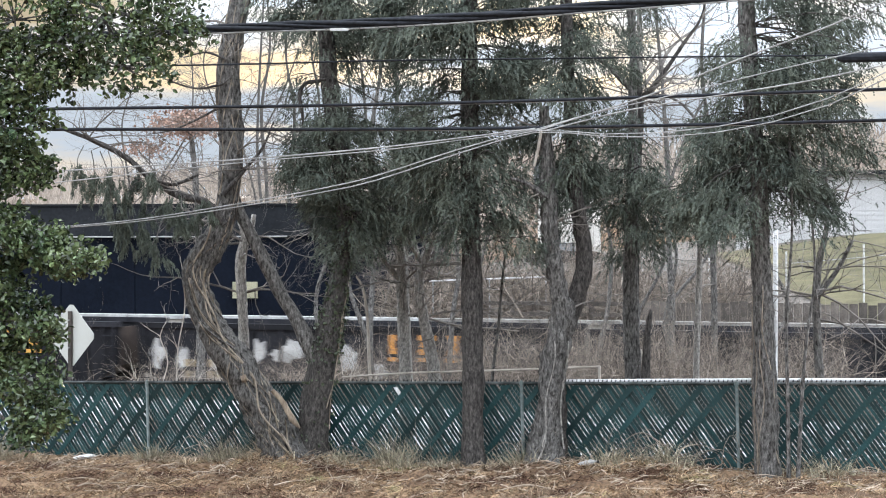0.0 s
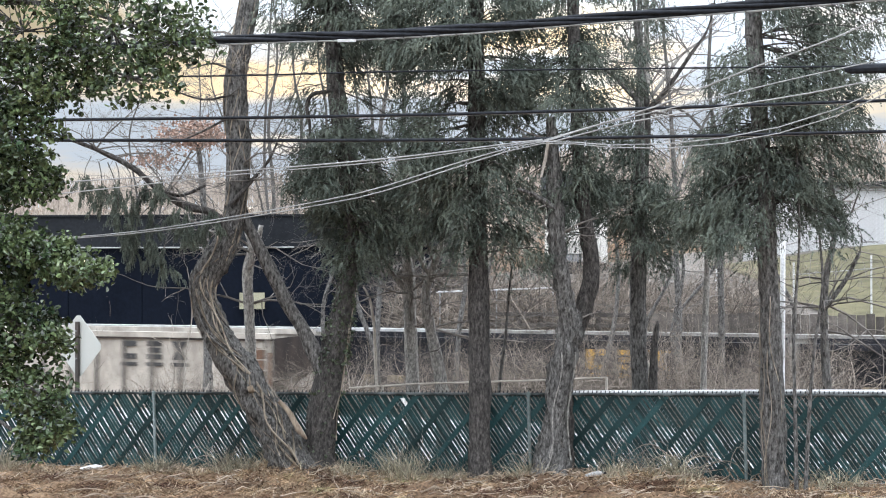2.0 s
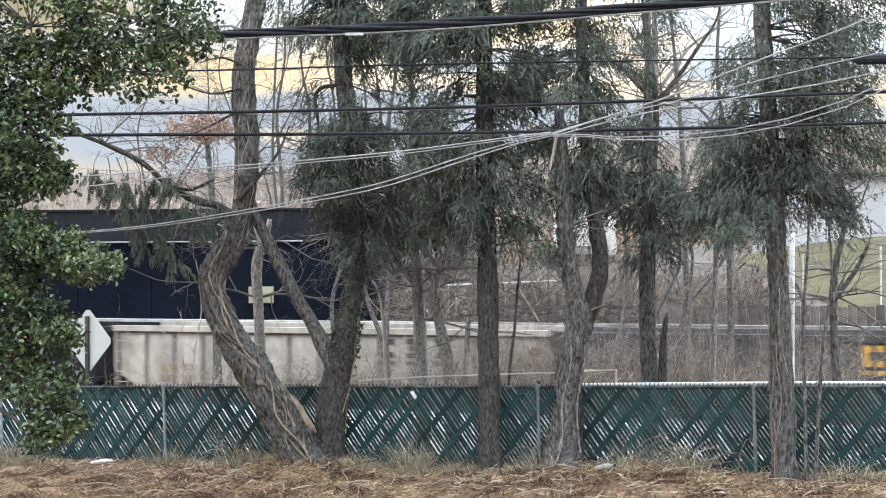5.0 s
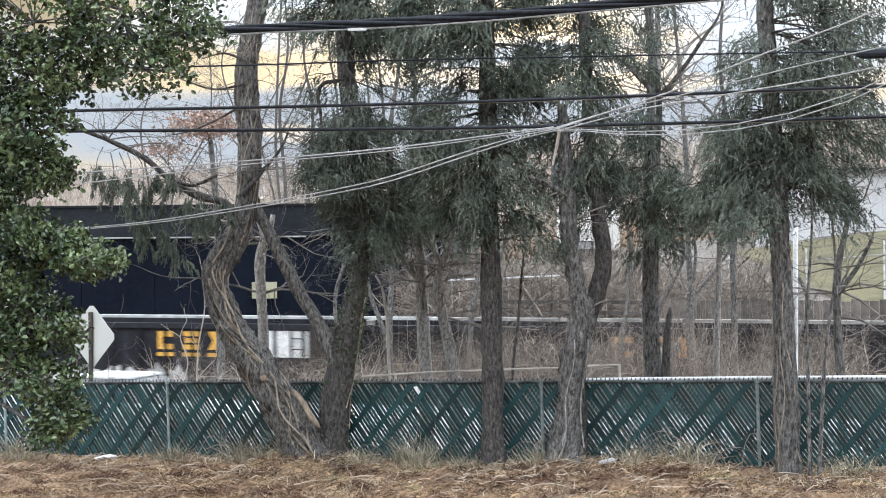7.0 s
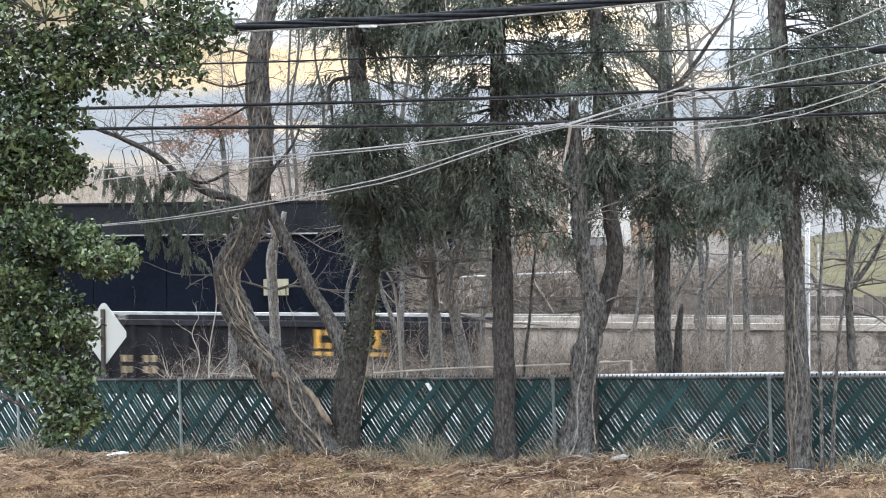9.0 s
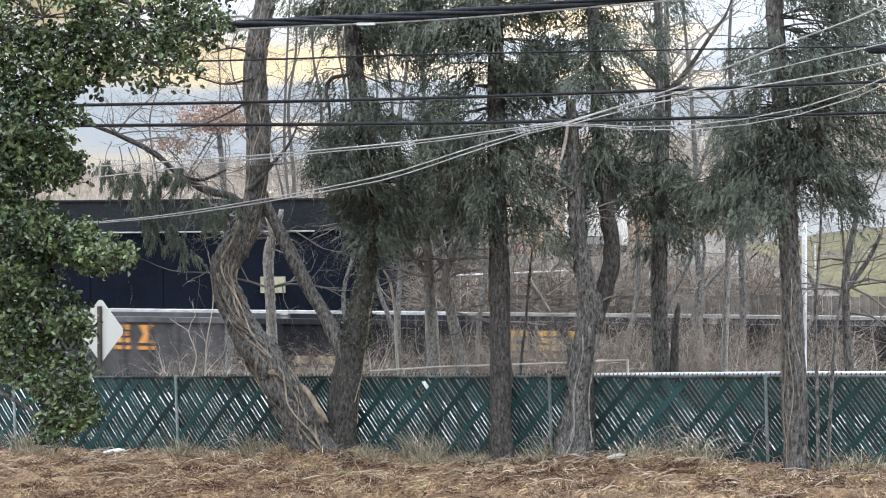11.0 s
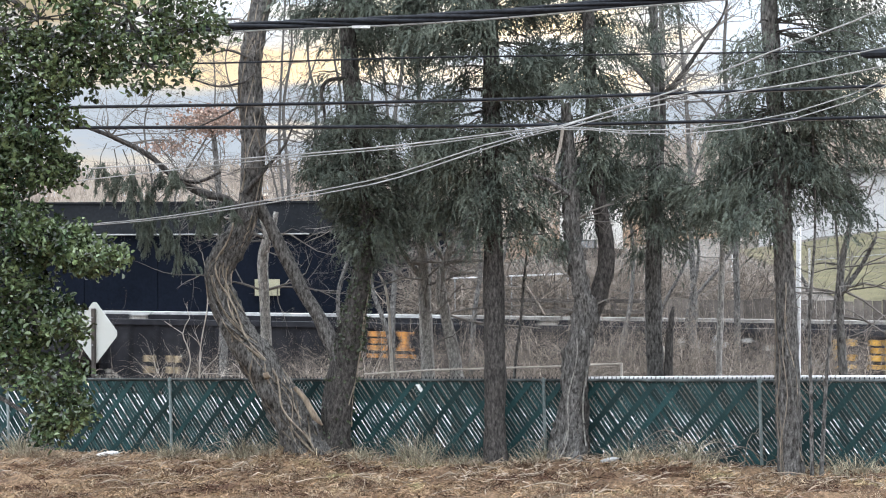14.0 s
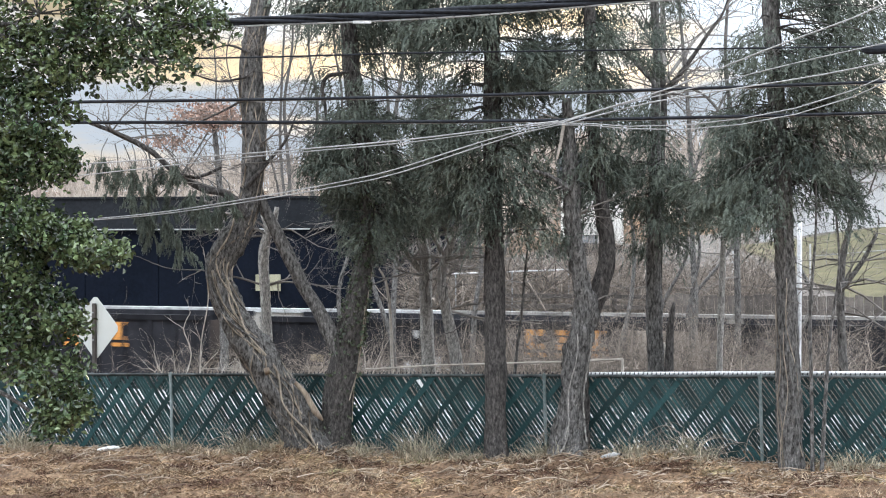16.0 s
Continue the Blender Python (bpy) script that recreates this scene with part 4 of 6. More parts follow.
def twisted_strands(t, path, seed, count, material="vine"):
    """Old woody climbers, lying over one another along the open side of a trunk."""
    rng = np.random.default_rng(seed)
    p = smooth(np.array(path, float), 0.09)
    n = len(p)
    for i in range(count):
        lo = rng.integers(0, n // 2) if i % 3 else 0
        hi = min(n - 1, lo + rng.integers(n // 4, n // 2 + 8)) if i % 3 else n - 1 - rng.integers(0, n // 4)
        a, drift, pts = rng.normal(-0.75, 0.65), rng.normal(0, 0.025), []
        wave, ph, r0, out = rng.uniform(0.3, 0.8), rng.uniform(0, 6.28), rng.uniform(0.006, 0.016), rng.uniform(1.0, 1.16)
        for j in range(lo, hi + 1):
            b = a + drift * (j - lo) + wave * math.sin(j * (0.13 + 0.013 * (i % 11)) + ph) + 0.22 * math.sin(j * 0.53 + i * 1.7)
            r = p[j, 3] * (out + 0.05 * math.sin(j * 0.4 + ph))
            pts.append((p[j, 0] + math.cos(b) * r, p[j, 1] + math.sin(b) * r, p[j, 2], r0 * (0.85 + 0.3 * math.sin(j * 0.9 + ph) ** 2)))
        part("vine", Shape().tube(pts, 6), M["bark" if i % 5 in (1, 3) else material], t, shade=True)


def build_trees():
    lean = [(-1.989, 21.8, 0.156, 0.335), (-2.22, 21.8, 0.603, 0.302), (-2.501, 21.8, 1.108, 0.277), (-2.774, 21.8, 1.547, 0.26), (-3.064, 21.8, 1.968, 0.235), (-3.286, 21.8, 2.39, 0.201), (-3.392, 21.8, 2.768, 0.184), (-3.347, 21.8, 3.061, 0.201), (-3.178, 21.8, 3.311, 0.201), (-3.007, 21.8, 3.645, 0.168), (-2.903, 21.8, 4.063, 0.151), (-2.856, 21.8, 4.566, 0.159), (-2.86, 21.8, 5.069, 0.168), (-2.898, 21.8, 5.572, 0.168), (-2.885, 21.8, 6.075, 0.151), (-2.805, 21.8, 6.578, 0.143), (-2.7, 21.8, 7.164, 0.126), (-2.589, 21.8, 8.337, 0.101), (-2.486, 21.8, 10.516, 0.042)]
    t = broad_tree("leaning crooked grey tree wrapped in woody vines", [lean, [(-2.921, 21.6, 3.658, 0.066), (-3.201, 21.6, 3.976, 0.058), (-3.599, 21.6, 4.079, 0.05), (-4.012, 21.6, 4.332, 0.046), (-4.383, 21.6, 4.651, 0.042), (-4.921, 21.6, 4.921, 0.033), (-5.666, 21.6, 5.202, 0.021)], [(-3.863, 21.6, 4.273, 0.033), (-3.639, 21.6, 4.246, 0.025), (-3.305, 21.6, 4.392, 0.017)], [(-2.942, 21.6, 5.714, 0.022), (-3.317, 21.6, 5.652, 0.017), (-3.648, 21.6, 5.738, 0.013), (-3.921, 21.6, 5.849, 0.006)], [(-2.921, 21.6, 6.088, 0.02), (-3.203, 21.6, 6.182, 0.014), (-3.52, 21.6, 6.103, 0.006)], [(-2.979, 21.6, 5.382, 0.022), (-3.363, 21.6, 5.179, 0.016), (-3.697, 21.6, 5.041, 0.012), (-4.03, 21.6, 4.978, 0.006)], [(-2.958, 21.6, 4.094, 0.04), (-2.622, 21.6, 4.465, 0.03), (-2.37, 21.6, 4.778, 0.02), (-2.199, 21.6, 5.167, 0.01)]], 21, limbs="pine_bark", zmin=3.4, shoots=10, length=1.0)
    leaning = t
    part("split_wood", Shape().tube([(-2.222, 21.43, 1.236, 0.03), (-2.091, 21.43, 1.102, 0.035), (-1.994, 21.43, 0.936, 0.042), (-1.905, 21.43, 0.787, 0.045), (-1.815, 21.43, 0.679, 0.012)], 8, step=0.05, rough=0.12, rng=np.random.default_rng(6)), M["split_wood"], t, "pale torn wood of a broken stem", shade=True)
    part("sawn_knob", Shape().tube([(-2.594, 21.45, 1.419, 0.05), (-2.668, 21.45, 1.395, 0.052)], 12), M["split_wood"], t, "pale sawn branch stub", shade=True)
    vines(t, lean, 5, 18, 1.4, 0.009)
    twisted_strands(t, lean[:11], 9, 26)
    rng = np.random.default_rng(4)
    ivy = [(-1.686, 21.9, 0.198, 0.27), (-1.657, 21.9, 0.602, 0.227), (-1.603, 21.9, 1.107, 0.211), (-1.514, 21.9, 1.612, 0.202), (-1.408, 21.9, 2.116, 0.185), (-1.32, 21.9, 2.537, 0.152), (-1.249, 21.9, 2.957, 0.135), (-1.212, 21.9, 3.378, 0.126), (-1.192, 21.9, 3.799, 0.118), (-1.205, 21.9, 4.22, 0.11), (-1.267, 21.9, 4.81, 0.11), (-1.347, 21.9, 5.317, 0.118), (-1.41, 21.9, 5.822, 0.126), (-1.439, 21.9, 6.328, 0.126), (-1.475, 21.9, 7.002, 0.118), (-1.503, 21.9, 8.687, 0.084), (-1.523, 21.9, 11.214, 0.034)]
    limb = [(-1.598, 21.9, 1.612, 0.135), (-1.879, 21.9, 2.188, 0.11), (-2.145, 21.9, 2.628, 0.101), (-2.393, 21.9, 3.136, 0.101), (-2.6, 21.9, 3.559, 0.093), (-2.758, 21.9, 3.88, 0.084), (-2.822, 21.9, 4.192, 0.059), (-2.886, 21.9, 4.572, 0.034)]
    t = ivied = spruce("tall dark spruce with an ivy-covered trunk", ivy, [(-2.47, -0.18, 6.48, 8.16, 46), (-2.15, -0.54, 4.39, 5.26, 22), (-1.41, -0.17, 3.37, 4.37, 18), (-1.88, 0.07, 6.28, 7.49, 22), (-2.03, -1.23, 4.01, 4.42, 5), (-2.4, -0.36, 5.19, 6.48, 9), (-1.23, 0.13, 4.21, 5.46, 7), (-0.73, 0.12, 3.62, 4.45, 8), (-1.58, -0.73, 3.08, 3.79, 5)], 31)
    part("limb", Shape().tube(limb, 10, step=0.1, rough=0.06, rng=rng), M["bark"], t, "grey leaning limb", shade=True)
    p = smooth(np.array(ivy[:10], float), 0.06)
    p = p[rng.integers(3, len(p), 1500)]
    a = rng.uniform(0, 2 * math.pi, len(p))
    c = p[:, :3] + np.stack([np.cos(a), np.sin(a), 0 * a], -1) * p[:, 3:4] * rng.uniform(1.0, 1.35, (len(p), 1))
    part("ivy", Shape().add(*leaf_cards(rng, c[(c[:, 2] > 1.6) | (rng.uniform(size=len(c)) < 0.25)], 0.042, long=1.3)), M["ivy"], t, "dark ivy leaves", kind="stuff")
    vines(t, ivy[:10], 12, 5, 0.9, 0.008)

    spruce("tall straight dark spruce", [(0.7, 21.0, 0.208, 0.186), (0.696, 21.0, 0.693, 0.153), (0.696, 21.0, 1.582, 0.153), (0.688, 21.0, 2.47, 0.145), (0.679, 21.0, 3.359, 0.137), (0.671, 21.0, 4.247, 0.129), (0.663, 21.0, 5.217, 0.121), (0.655, 21.0, 6.186, 0.121), (0.649, 21.0, 7.317, 0.105), (0.671, 21.0, 11.678, 0.024)], [(-0.76, 1.85, 5.99, 7.78, 34), (-0.68, 0.05, 5.22, 5.62, 3), (0.77, 1.75, 5.41, 6.0, 12), (-0.33, 1.74, 4.65, 5.08, 8), (-0.42, 0.6, 3.72, 4.68, 16), (0.67, 1.61, 3.63, 4.63, 10), (-0.76, 0.55, 6.03, 7.31, 26), (0.62, 1.76, 6.42, 7.3, 14), (-0.77, 1.83, 4.66, 6.08, 9), (-0.54, 1.81, 3.28, 3.74, 8), (-0.77, 0.12, 4.17, 4.97, 8)], 32, thick=0.88)
    fork = [(1.66, 20.6, 0.28, 0.275), (1.705, 20.6, 0.7, 0.19), (1.757, 20.6, 1.209, 0.158), (1.816, 20.6, 1.604, 0.151), (1.891, 20.6, 2.079, 0.158), (1.941, 20.6, 2.356, 0.151), (1.873, 20.6, 2.713, 0.119), (1.805, 20.6, 3.11, 0.119), (1.762, 20.6, 3.586, 0.111), (1.734, 20.6, 4.061, 0.103), (1.722, 20.6, 4.537, 0.095), (1.702, 20.6, 4.933, 0.079), (1.681, 20.6, 5.29, 0.055)]
    back = [(1.899, 20.9, 1.66, 0.113), (1.999, 20.9, 2.061, 0.113), (2.131, 20.9, 2.461, 0.121), (2.247, 20.9, 2.862, 0.121), (2.283, 20.9, 3.264, 0.113), (2.222, 20.9, 3.666, 0.104), (2.146, 20.9, 4.149, 0.096), (2.103, 20.9, 4.793, 0.088), (2.077, 20.9, 5.436, 0.08), (2.051, 20.9, 6.16, 0.08), (2.035, 20.9, 7.125, 0.072), (2.036, 20.9, 10.019, 0.024)]
    t = broad_tree("forked grey tree with a broken top", [fork], 23, zmin=2.2, shoots=7, length=0.6, depth=2, rough=0.15)
    part("stub", Shape().tube([(1.207, 20.5, 4.275, 0.024), (1.435, 20.5, 4.202, 0.032), (1.592, 20.5, 4.098, 0.047), (1.725, 20.5, 3.995, 0.063)], 7), M["bark"], t, "pale dead stub")
    part("stub", Shape().tube([(1.639, 20.5, 4.934, 0.024), (1.597, 20.5, 4.674, 0.024), (1.54, 20.5, 4.438, 0.016)], 6), M["pale_twig"], t, "hanging pale dead twig")
    twisted_strands(t, fork[:6], 3, 6, "light_bark")
    spruce("slender dark spruce with a curved trunk", back, [(0.97, 2.23, 5.4, 6.31, 12), (1.75, 2.64, 6.55, 7.43, 8), (2.13, 2.55, 4.7, 6.3, 7), (2.04, 2.61, 4.14, 4.62, 6), (0.92, 2.62, 4.39, 5.42, 6), (2.22, 3.2, 5.83, 7.18, 4), (1.15, 2.21, 3.59, 4.38, 5)], 33)
    spruce("small spruce behind the fence", [(3.165, 22.2, 1.035, 0.128), (3.139, 22.2, 1.889, 0.124), (3.119, 22.2, 2.573, 0.12), (3.125, 22.2, 3.256, 0.102), (3.153, 22.2, 4.451, 0.085), (3.167, 22.2, 6.158, 0.051), (3.169, 22.2, 8.293, 0.026)], [(2.4, 3.95, 3.62, 4.47, 19), (2.8, 3.57, 3.05, 3.67, 5), (2.58, 3.4, 6.58, 7.51, 4), (2.6, 3.29, 4.53, 5.38, 3), (2.34, 3.89, 4.19, 5.46, 6), (2.62, 4.0, 6.24, 7.67, 3), (2.34, 4.05, 3.76, 4.43, 8)], 34, thick=0.8, bark="bark")
    right = [(4.593, 19.5, 0.125, 0.21), (4.552, 19.5, 0.62, 0.172), (4.535, 19.5, 1.295, 0.165), (4.519, 19.5, 2.046, 0.15), (4.496, 19.5, 2.796, 0.135), (4.471, 19.5, 3.396, 0.128), (4.447, 19.5, 4.071, 0.12), (4.408, 19.5, 4.747, 0.113), (4.361, 19.5, 5.422, 0.113), (4.322, 19.5, 6.097, 0.113), (4.291, 19.5, 6.848, 0.105), (4.275, 19.5, 11.048, 0.03)]
    t = spruce("large spruce with drooping boughs", right, [(3.75, 5.07, 4.66, 5.7, 22), (3.7, 4.99, 3.73, 4.73, 15), (4.57, 5.7, 4.06, 4.79, 14), (5.13, 5.62, 3.64, 4.2, 5), (4.62, 5.88, 5.18, 5.88, 14), (4.48, 6.14, 6.16, 7.64, 15), (3.14, 4.19, 3.58, 4.1, 9), (4.62, 6.21, 5.82, 7.11, 8), (3.03, 4.09, 4.07, 5.04, 7), (3.76, 4.21, 5.6, 6.12, 4), (2.95, 3.78, 3.47, 4.06, 5), (4.61, 6.29, 4.81, 7.26, 18), (4.98, 6.27, 4.28, 5.16, 8), (3.33, 4.08, 3.84, 4.36, 4)], 35, thick=0.8, bark="bark")
    vines(t, right[:5], 8, 6, 0.5, 0.008)
    spruce("slender young spruce among the taller trees", [(4.224, 22.8, 0.966, 0.05), (4.253, 22.8, 2.193, 0.047), (4.298, 22.8, 3.333, 0.042), (4.36, 22.8, 4.472, 0.03), (4.393, 22.8, 5.226, 0.012)], [(3.85, 4.55, 3.63, 4.15, 6)], 36, bark="light_bark")
    s = thing("tree_stump", "dark broken stump behind the fence", "stump")
    part("stem", Shape().tube([(3.315, 22, 1.054, 0.085), (3.327, 22, 1.477, 0.076), (3.348, 22, 1.985, 0.059), (3.376, 22, 2.238, 0.042), (3.402, 22, 2.365, 0.017)], 8, rough=0.15, rng=rng), M["pine_bark"], s, shade=True)

    part("dead_limb", Shape().tube([(-1.442, 21.8, 5.805, 0.03), (-1.585, 21.8, 5.781, 0.03), (-1.761, 21.8, 5.741, 0.032), (-1.838, 21.8, 5.574, 0.03), (-1.799, 21.8, 5.306, 0.026), (-1.785, 21.8, 5.071, 0.012)], 8, step=0.06), M["pine_bark"], ivied, "dark hooked dead limb", shade=True)
    broad_tree("dark bare tree with crooked spreading limbs", [[(3.317, 23.0, 2.178, 0.05), (3.366, 23.0, 4.478, 0.05), (3.403, 23.0, 5.61, 0.05), (3.263, 23.0, 6.602, 0.04), (3.167, 23.0, 7.664, 0.02)], [(3.394, 23.0, 5.592, 0.045), (3.77, 23.0, 6.048, 0.035), (4.084, 23.0, 6.505, 0.028), (4.353, 23.0, 6.9, 0.018), (4.492, 23.0, 7.474, 0.01)], [(3.377, 23.0, 5.646, 0.035), (3.079, 23.0, 5.932, 0.028), (2.843, 23.0, 6.182, 0.02), (2.536, 23.0, 6.433, 0.01)]], 77, bark="pine_bark", shoots=14, zmin=5.0, length=0.9, depth=3, rough=0.05)
    for st, n in (([(-7.238, 80.0, 2.664, 0.12), (-7.32, 80.0, 6.666, 0.1), (-7.033, 80.0, 10.665, 0.08), (-7.491, 80.0, 14.054, 0.06), (-7.198, 80.0, 18.666, 0.03)], 30), ([(-9.119, 84.0, 2.647, 0.12), (-8.979, 84.0, 6.848, 0.1), (-9.259, 84.0, 11.052, 0.085), (-8.767, 84.0, 14.924, 0.06), (-9.109, 84.0, 19.451, 0.03)], 30), ([(-2.749, 82.0, 2.601, 0.12), (-3.014, 82.0, 7.652, 0.1), (-3.348, 82.0, 12.071, 0.07), (-3.631, 82.0, 15.228, 0.05), (-3.467, 82.0, 19.01, 0.03)], 24), ([(-6.258, 86.0, 2.601, 0.11), (-6.413, 86.0, 6.904, 0.09), (-6.102, 86.0, 11.533, 0.07), (-6.561, 86.0, 15.176, 0.05), (-6.282, 86.0, 19.804, 0.03)], 26), ([(-4.472, 79.0, 2.645, 0.1), (-4.186, 79.0, 6.898, 0.09), (-3.93, 79.0, 11.15, 0.06), (-4.2, 79.0, 14.495, 0.045), (-4.008, 79.0, 18.443, 0.03)], 26)):
        broad_tree("thin bare tree with a haze of fine brown twigs", [st], 88 + n + int(st[0][1]), bark="bark", shoots=n, zmin=5.5, length=3.2, depth=3, rough=0.04, spread=0.8)
    # slim bare trees between the fence and the track
    slim = [
        [[(-2.875, 23.6, 0.402, 0.091), (-2.899, 23.6, 1.855, 0.082), (-2.929, 23.6, 2.581, 0.082), (-2.942, 23.6, 3.126, 0.082), (-2.867, 23.6, 3.488, 0.073), (-2.955, 23.6, 3.743, 0.045)], [(-2.876, 23.6, 3.398, 0.054), (-2.775, 23.6, 3.624, 0.045), (-2.727, 23.6, 3.85, 0.036)]],
        [[(-0.288, 23.3, 1.044, 0.108), (-0.332, 23.3, 2.21, 0.099), (-0.352, 23.3, 3.016, 0.09), (-0.436, 23.3, 3.644, 0.063), (-0.493, 23.3, 4.272, 0.045), (-0.42, 23.3, 5.437, 0.036), (-0.454, 23.3, 6.692, 0.027)], [(-0.345, 23.3, 2.747, 0.054), (-0.576, 23.3, 3.018, 0.045), (-0.753, 23.3, 3.289, 0.027)]],
        [[(0.176, 23.1, 1.059, 0.107), (0.085, 23.1, 1.771, 0.089), (-0.018, 23.1, 2.216, 0.08), (-0.085, 23.1, 2.75, 0.071), (0.053, 23.1, 3.193, 0.062), (0.172, 23.1, 3.636, 0.044), (0.153, 23.1, 4.525, 0.036)], [(0.007, 23.1, 3.016, 0.044), (-0.212, 23.1, 3.373, 0.036), (-0.28, 23.1, 3.818, 0.027)]],
        [[(0.621, 38.5, -0.289, 0.118), (0.74, 38.5, 1.487, 0.104), (0.898, 38.5, 2.67, 0.089), (0.805, 38.5, 3.856, 0.074), (0.883, 38.5, 6.076, 0.059)]],
        [[(1.037, 22.7, 1.091, 0.026), (1.161, 22.7, 2.225, 0.022), (1.229, 22.7, 3.01, 0.018), (1.367, 22.7, 3.794, 0.01)]],
        [[(6.34, 38, -0.439, 0.132), (6.415, 38, 1.461, 0.132), (6.344, 38, 3.362, 0.117), (6.317, 38, 5.262, 0.102), (6.19, 38, 7.455, 0.073), (5.99, 38, 9.65, 0.058)], [(6.328, 38, 4.823, 0.073), (6.837, 38, 6.28, 0.058), (7.432, 38, 7.445, 0.044)]],
        [[(5.739, 21.2, 1.195, 0.065), (5.683, 21.2, 2.256, 0.057), (5.714, 21.2, 2.989, 0.049), (5.842, 21.2, 3.722, 0.041), (5.77, 21.2, 4.783, 0.033)], [(5.702, 21.2, 2.582, 0.041), (5.999, 21.2, 2.987, 0.033), (6.206, 21.2, 3.393, 0.024)]],
        [[(-8.485, 77, 4.944, 0.124), (-8.616, 77, 6.87, 0.124), (-8.716, 77, 8.944, 0.124), (-8.564, 77, 12.793, 0.107), (-8.286, 77, 17.529, 0.071)], [(-8.657, 77, 8.943, 0.071), (-7.452, 77, 11.302, 0.071), (-6.543, 77, 13.664, 0.053)]],
        [[(5.594, 39, 1.421, 0.165), (5.654, 39, 4.871, 0.15), (5.703, 39, 6.97, 0.15), (5.762, 39, 8.62, 0.12), (5.705, 39, 10.72, 0.09)], [(5.706, 39, 7.345, 0.105), (5.082, 39, 8.026, 0.09), (4.486, 39, 8.481, 0.06), (4.042, 39, 9.235, 0.045)], [(5.722, 39, 7.42, 0.09), (6.283, 39, 8.165, 0.075), (6.738, 39, 8.761, 0.06), (7.644, 39, 9.354, 0.045)]],
        [[(7.724, 39, 1.403, 0.135), (7.67, 39, 3.803, 0.12), (7.615, 39, 6.054, 0.105), (7.407, 39, 8.006, 0.075), (7.5, 39, 10.105, 0.06)], [(7.616, 39, 6.204, 0.075), (6.874, 39, 7.11, 0.06), (6.127, 39, 7.417, 0.045)]],
        [[(-1.407, 38.5, 1.506, 0.118), (-1.236, 38.5, 4.17, 0.104), (-1.366, 38.5, 6.244, 0.089), (-1.128, 38.5, 8.019, 0.074), (-1.187, 38.5, 9.796, 0.044)]],
    ]
    for i, st in enumerate(slim):
        if st[0][0][1] > 30:
            st = [[(x, y, z, r * 0.6) for x, y, z, r in limb_line] for limb_line in st]
        broad_tree("slim leafless tree with fine grey branches", st, 60 + i, bark="light_bark" if i in (0, 1, 2, 8) else "bark", shoots=13 if i else 5, zmin=2.0, length=1.25, depth=3, rough=0.05)
    for i, (x, y) in enumerate([(-7.4, 35.5), (-6.2, 37), (-4.9, 34.5), (-4.1, 38), (-2.9, 36), (-1.2, 34.2), (0.3, 36.5), (1.9, 34), (4.2, 33.2), (6.6, 33.4), (5.6, 35), (8.4, 32.4), (7.2, 36)]):
        big = 1.0 if x > -3.5 else 2.1
        y += 5
        if big > 1:
            x, y = x * 2.25, y + 40
        g = float(ground_height(x, y))
        thin = 1.0 if big == 1 else 0.4
        st = [(x, y, g, 0.08 * big * thin), (x + rng.normal(0, 0.25) * big, y, g + 2.5 * big, 0.07 * big * thin), (x + rng.normal(0, 0.45) * big, y, g + 4.5 * big, 0.055 * big * thin), (x + rng.normal(0, 0.6) * big, y, g + 6.5 * big, 0.04 * big * thin), (x + rng.normal(0, 0.9) * big, y, g + 9 * big, 0.018 * big)]
        broad_tree("tall leafless tree with a fine twig crown", [st], 120 + i, shoots=17 if big == 1 else 44, zmin=3.6, length=1.6 * big, depth=3, rough=0.05)
    pale = thing("sapling", "thin pale leafless sapling behind the fence", "sapling", "saplings")
    part("stem", Shape().tube([(-0.84, 23.2, 1.059, 0.027), (-0.872, 23.2, 1.505, 0.027), (-0.902, 23.2, 2.219, 0.023), (-0.969, 23.2, 2.666, 0.021), (-1.074, 23.2, 2.863, 0.014)], 6, step=0.1), M["pale_twig"], pale)
    for st in ([(-3.978, 23.6, 0.956, 0.012), (-3.953, 23.6, 1.682, 0.011), (-3.839, 23.6, 2.362, 0.01), (-3.879, 23.6, 2.971, 0.006)], [(-4.214, 23.6, 0.959, 0.012), (-4.116, 23.6, 1.5, 0.01), (-4.238, 23.6, 1.9, 0.008), (-4.125, 23.6, 2.15, 0.005)], [(3.378, 22.3, 1.109, 0.034), (3.346, 22.3, 1.452, 0.034), (3.28, 22.3, 1.745, 0.026)]):
        s = thing("sapling", "thin pale leafless sapling behind the fence", "sapling", "saplings")
        part("stem", Shape().tube(rooted(st), 6, step=0.1), M["pale_twig"], s)
        w = Shape()
        for j in range(4 if st[0][3] < 0.03 else 0):
            b = st[1 + j % (len(st) - 1)]
            twigs(rng, w, b[:3], np.array([rng.normal(0, 0.6), rng.normal(0, 0.3), 0.8]), 0.3, 0.006, 1, 0, 0.5)
        if w.v:
            part("twig_tuft", w, M["pale_twig"], s, kind="stuff")
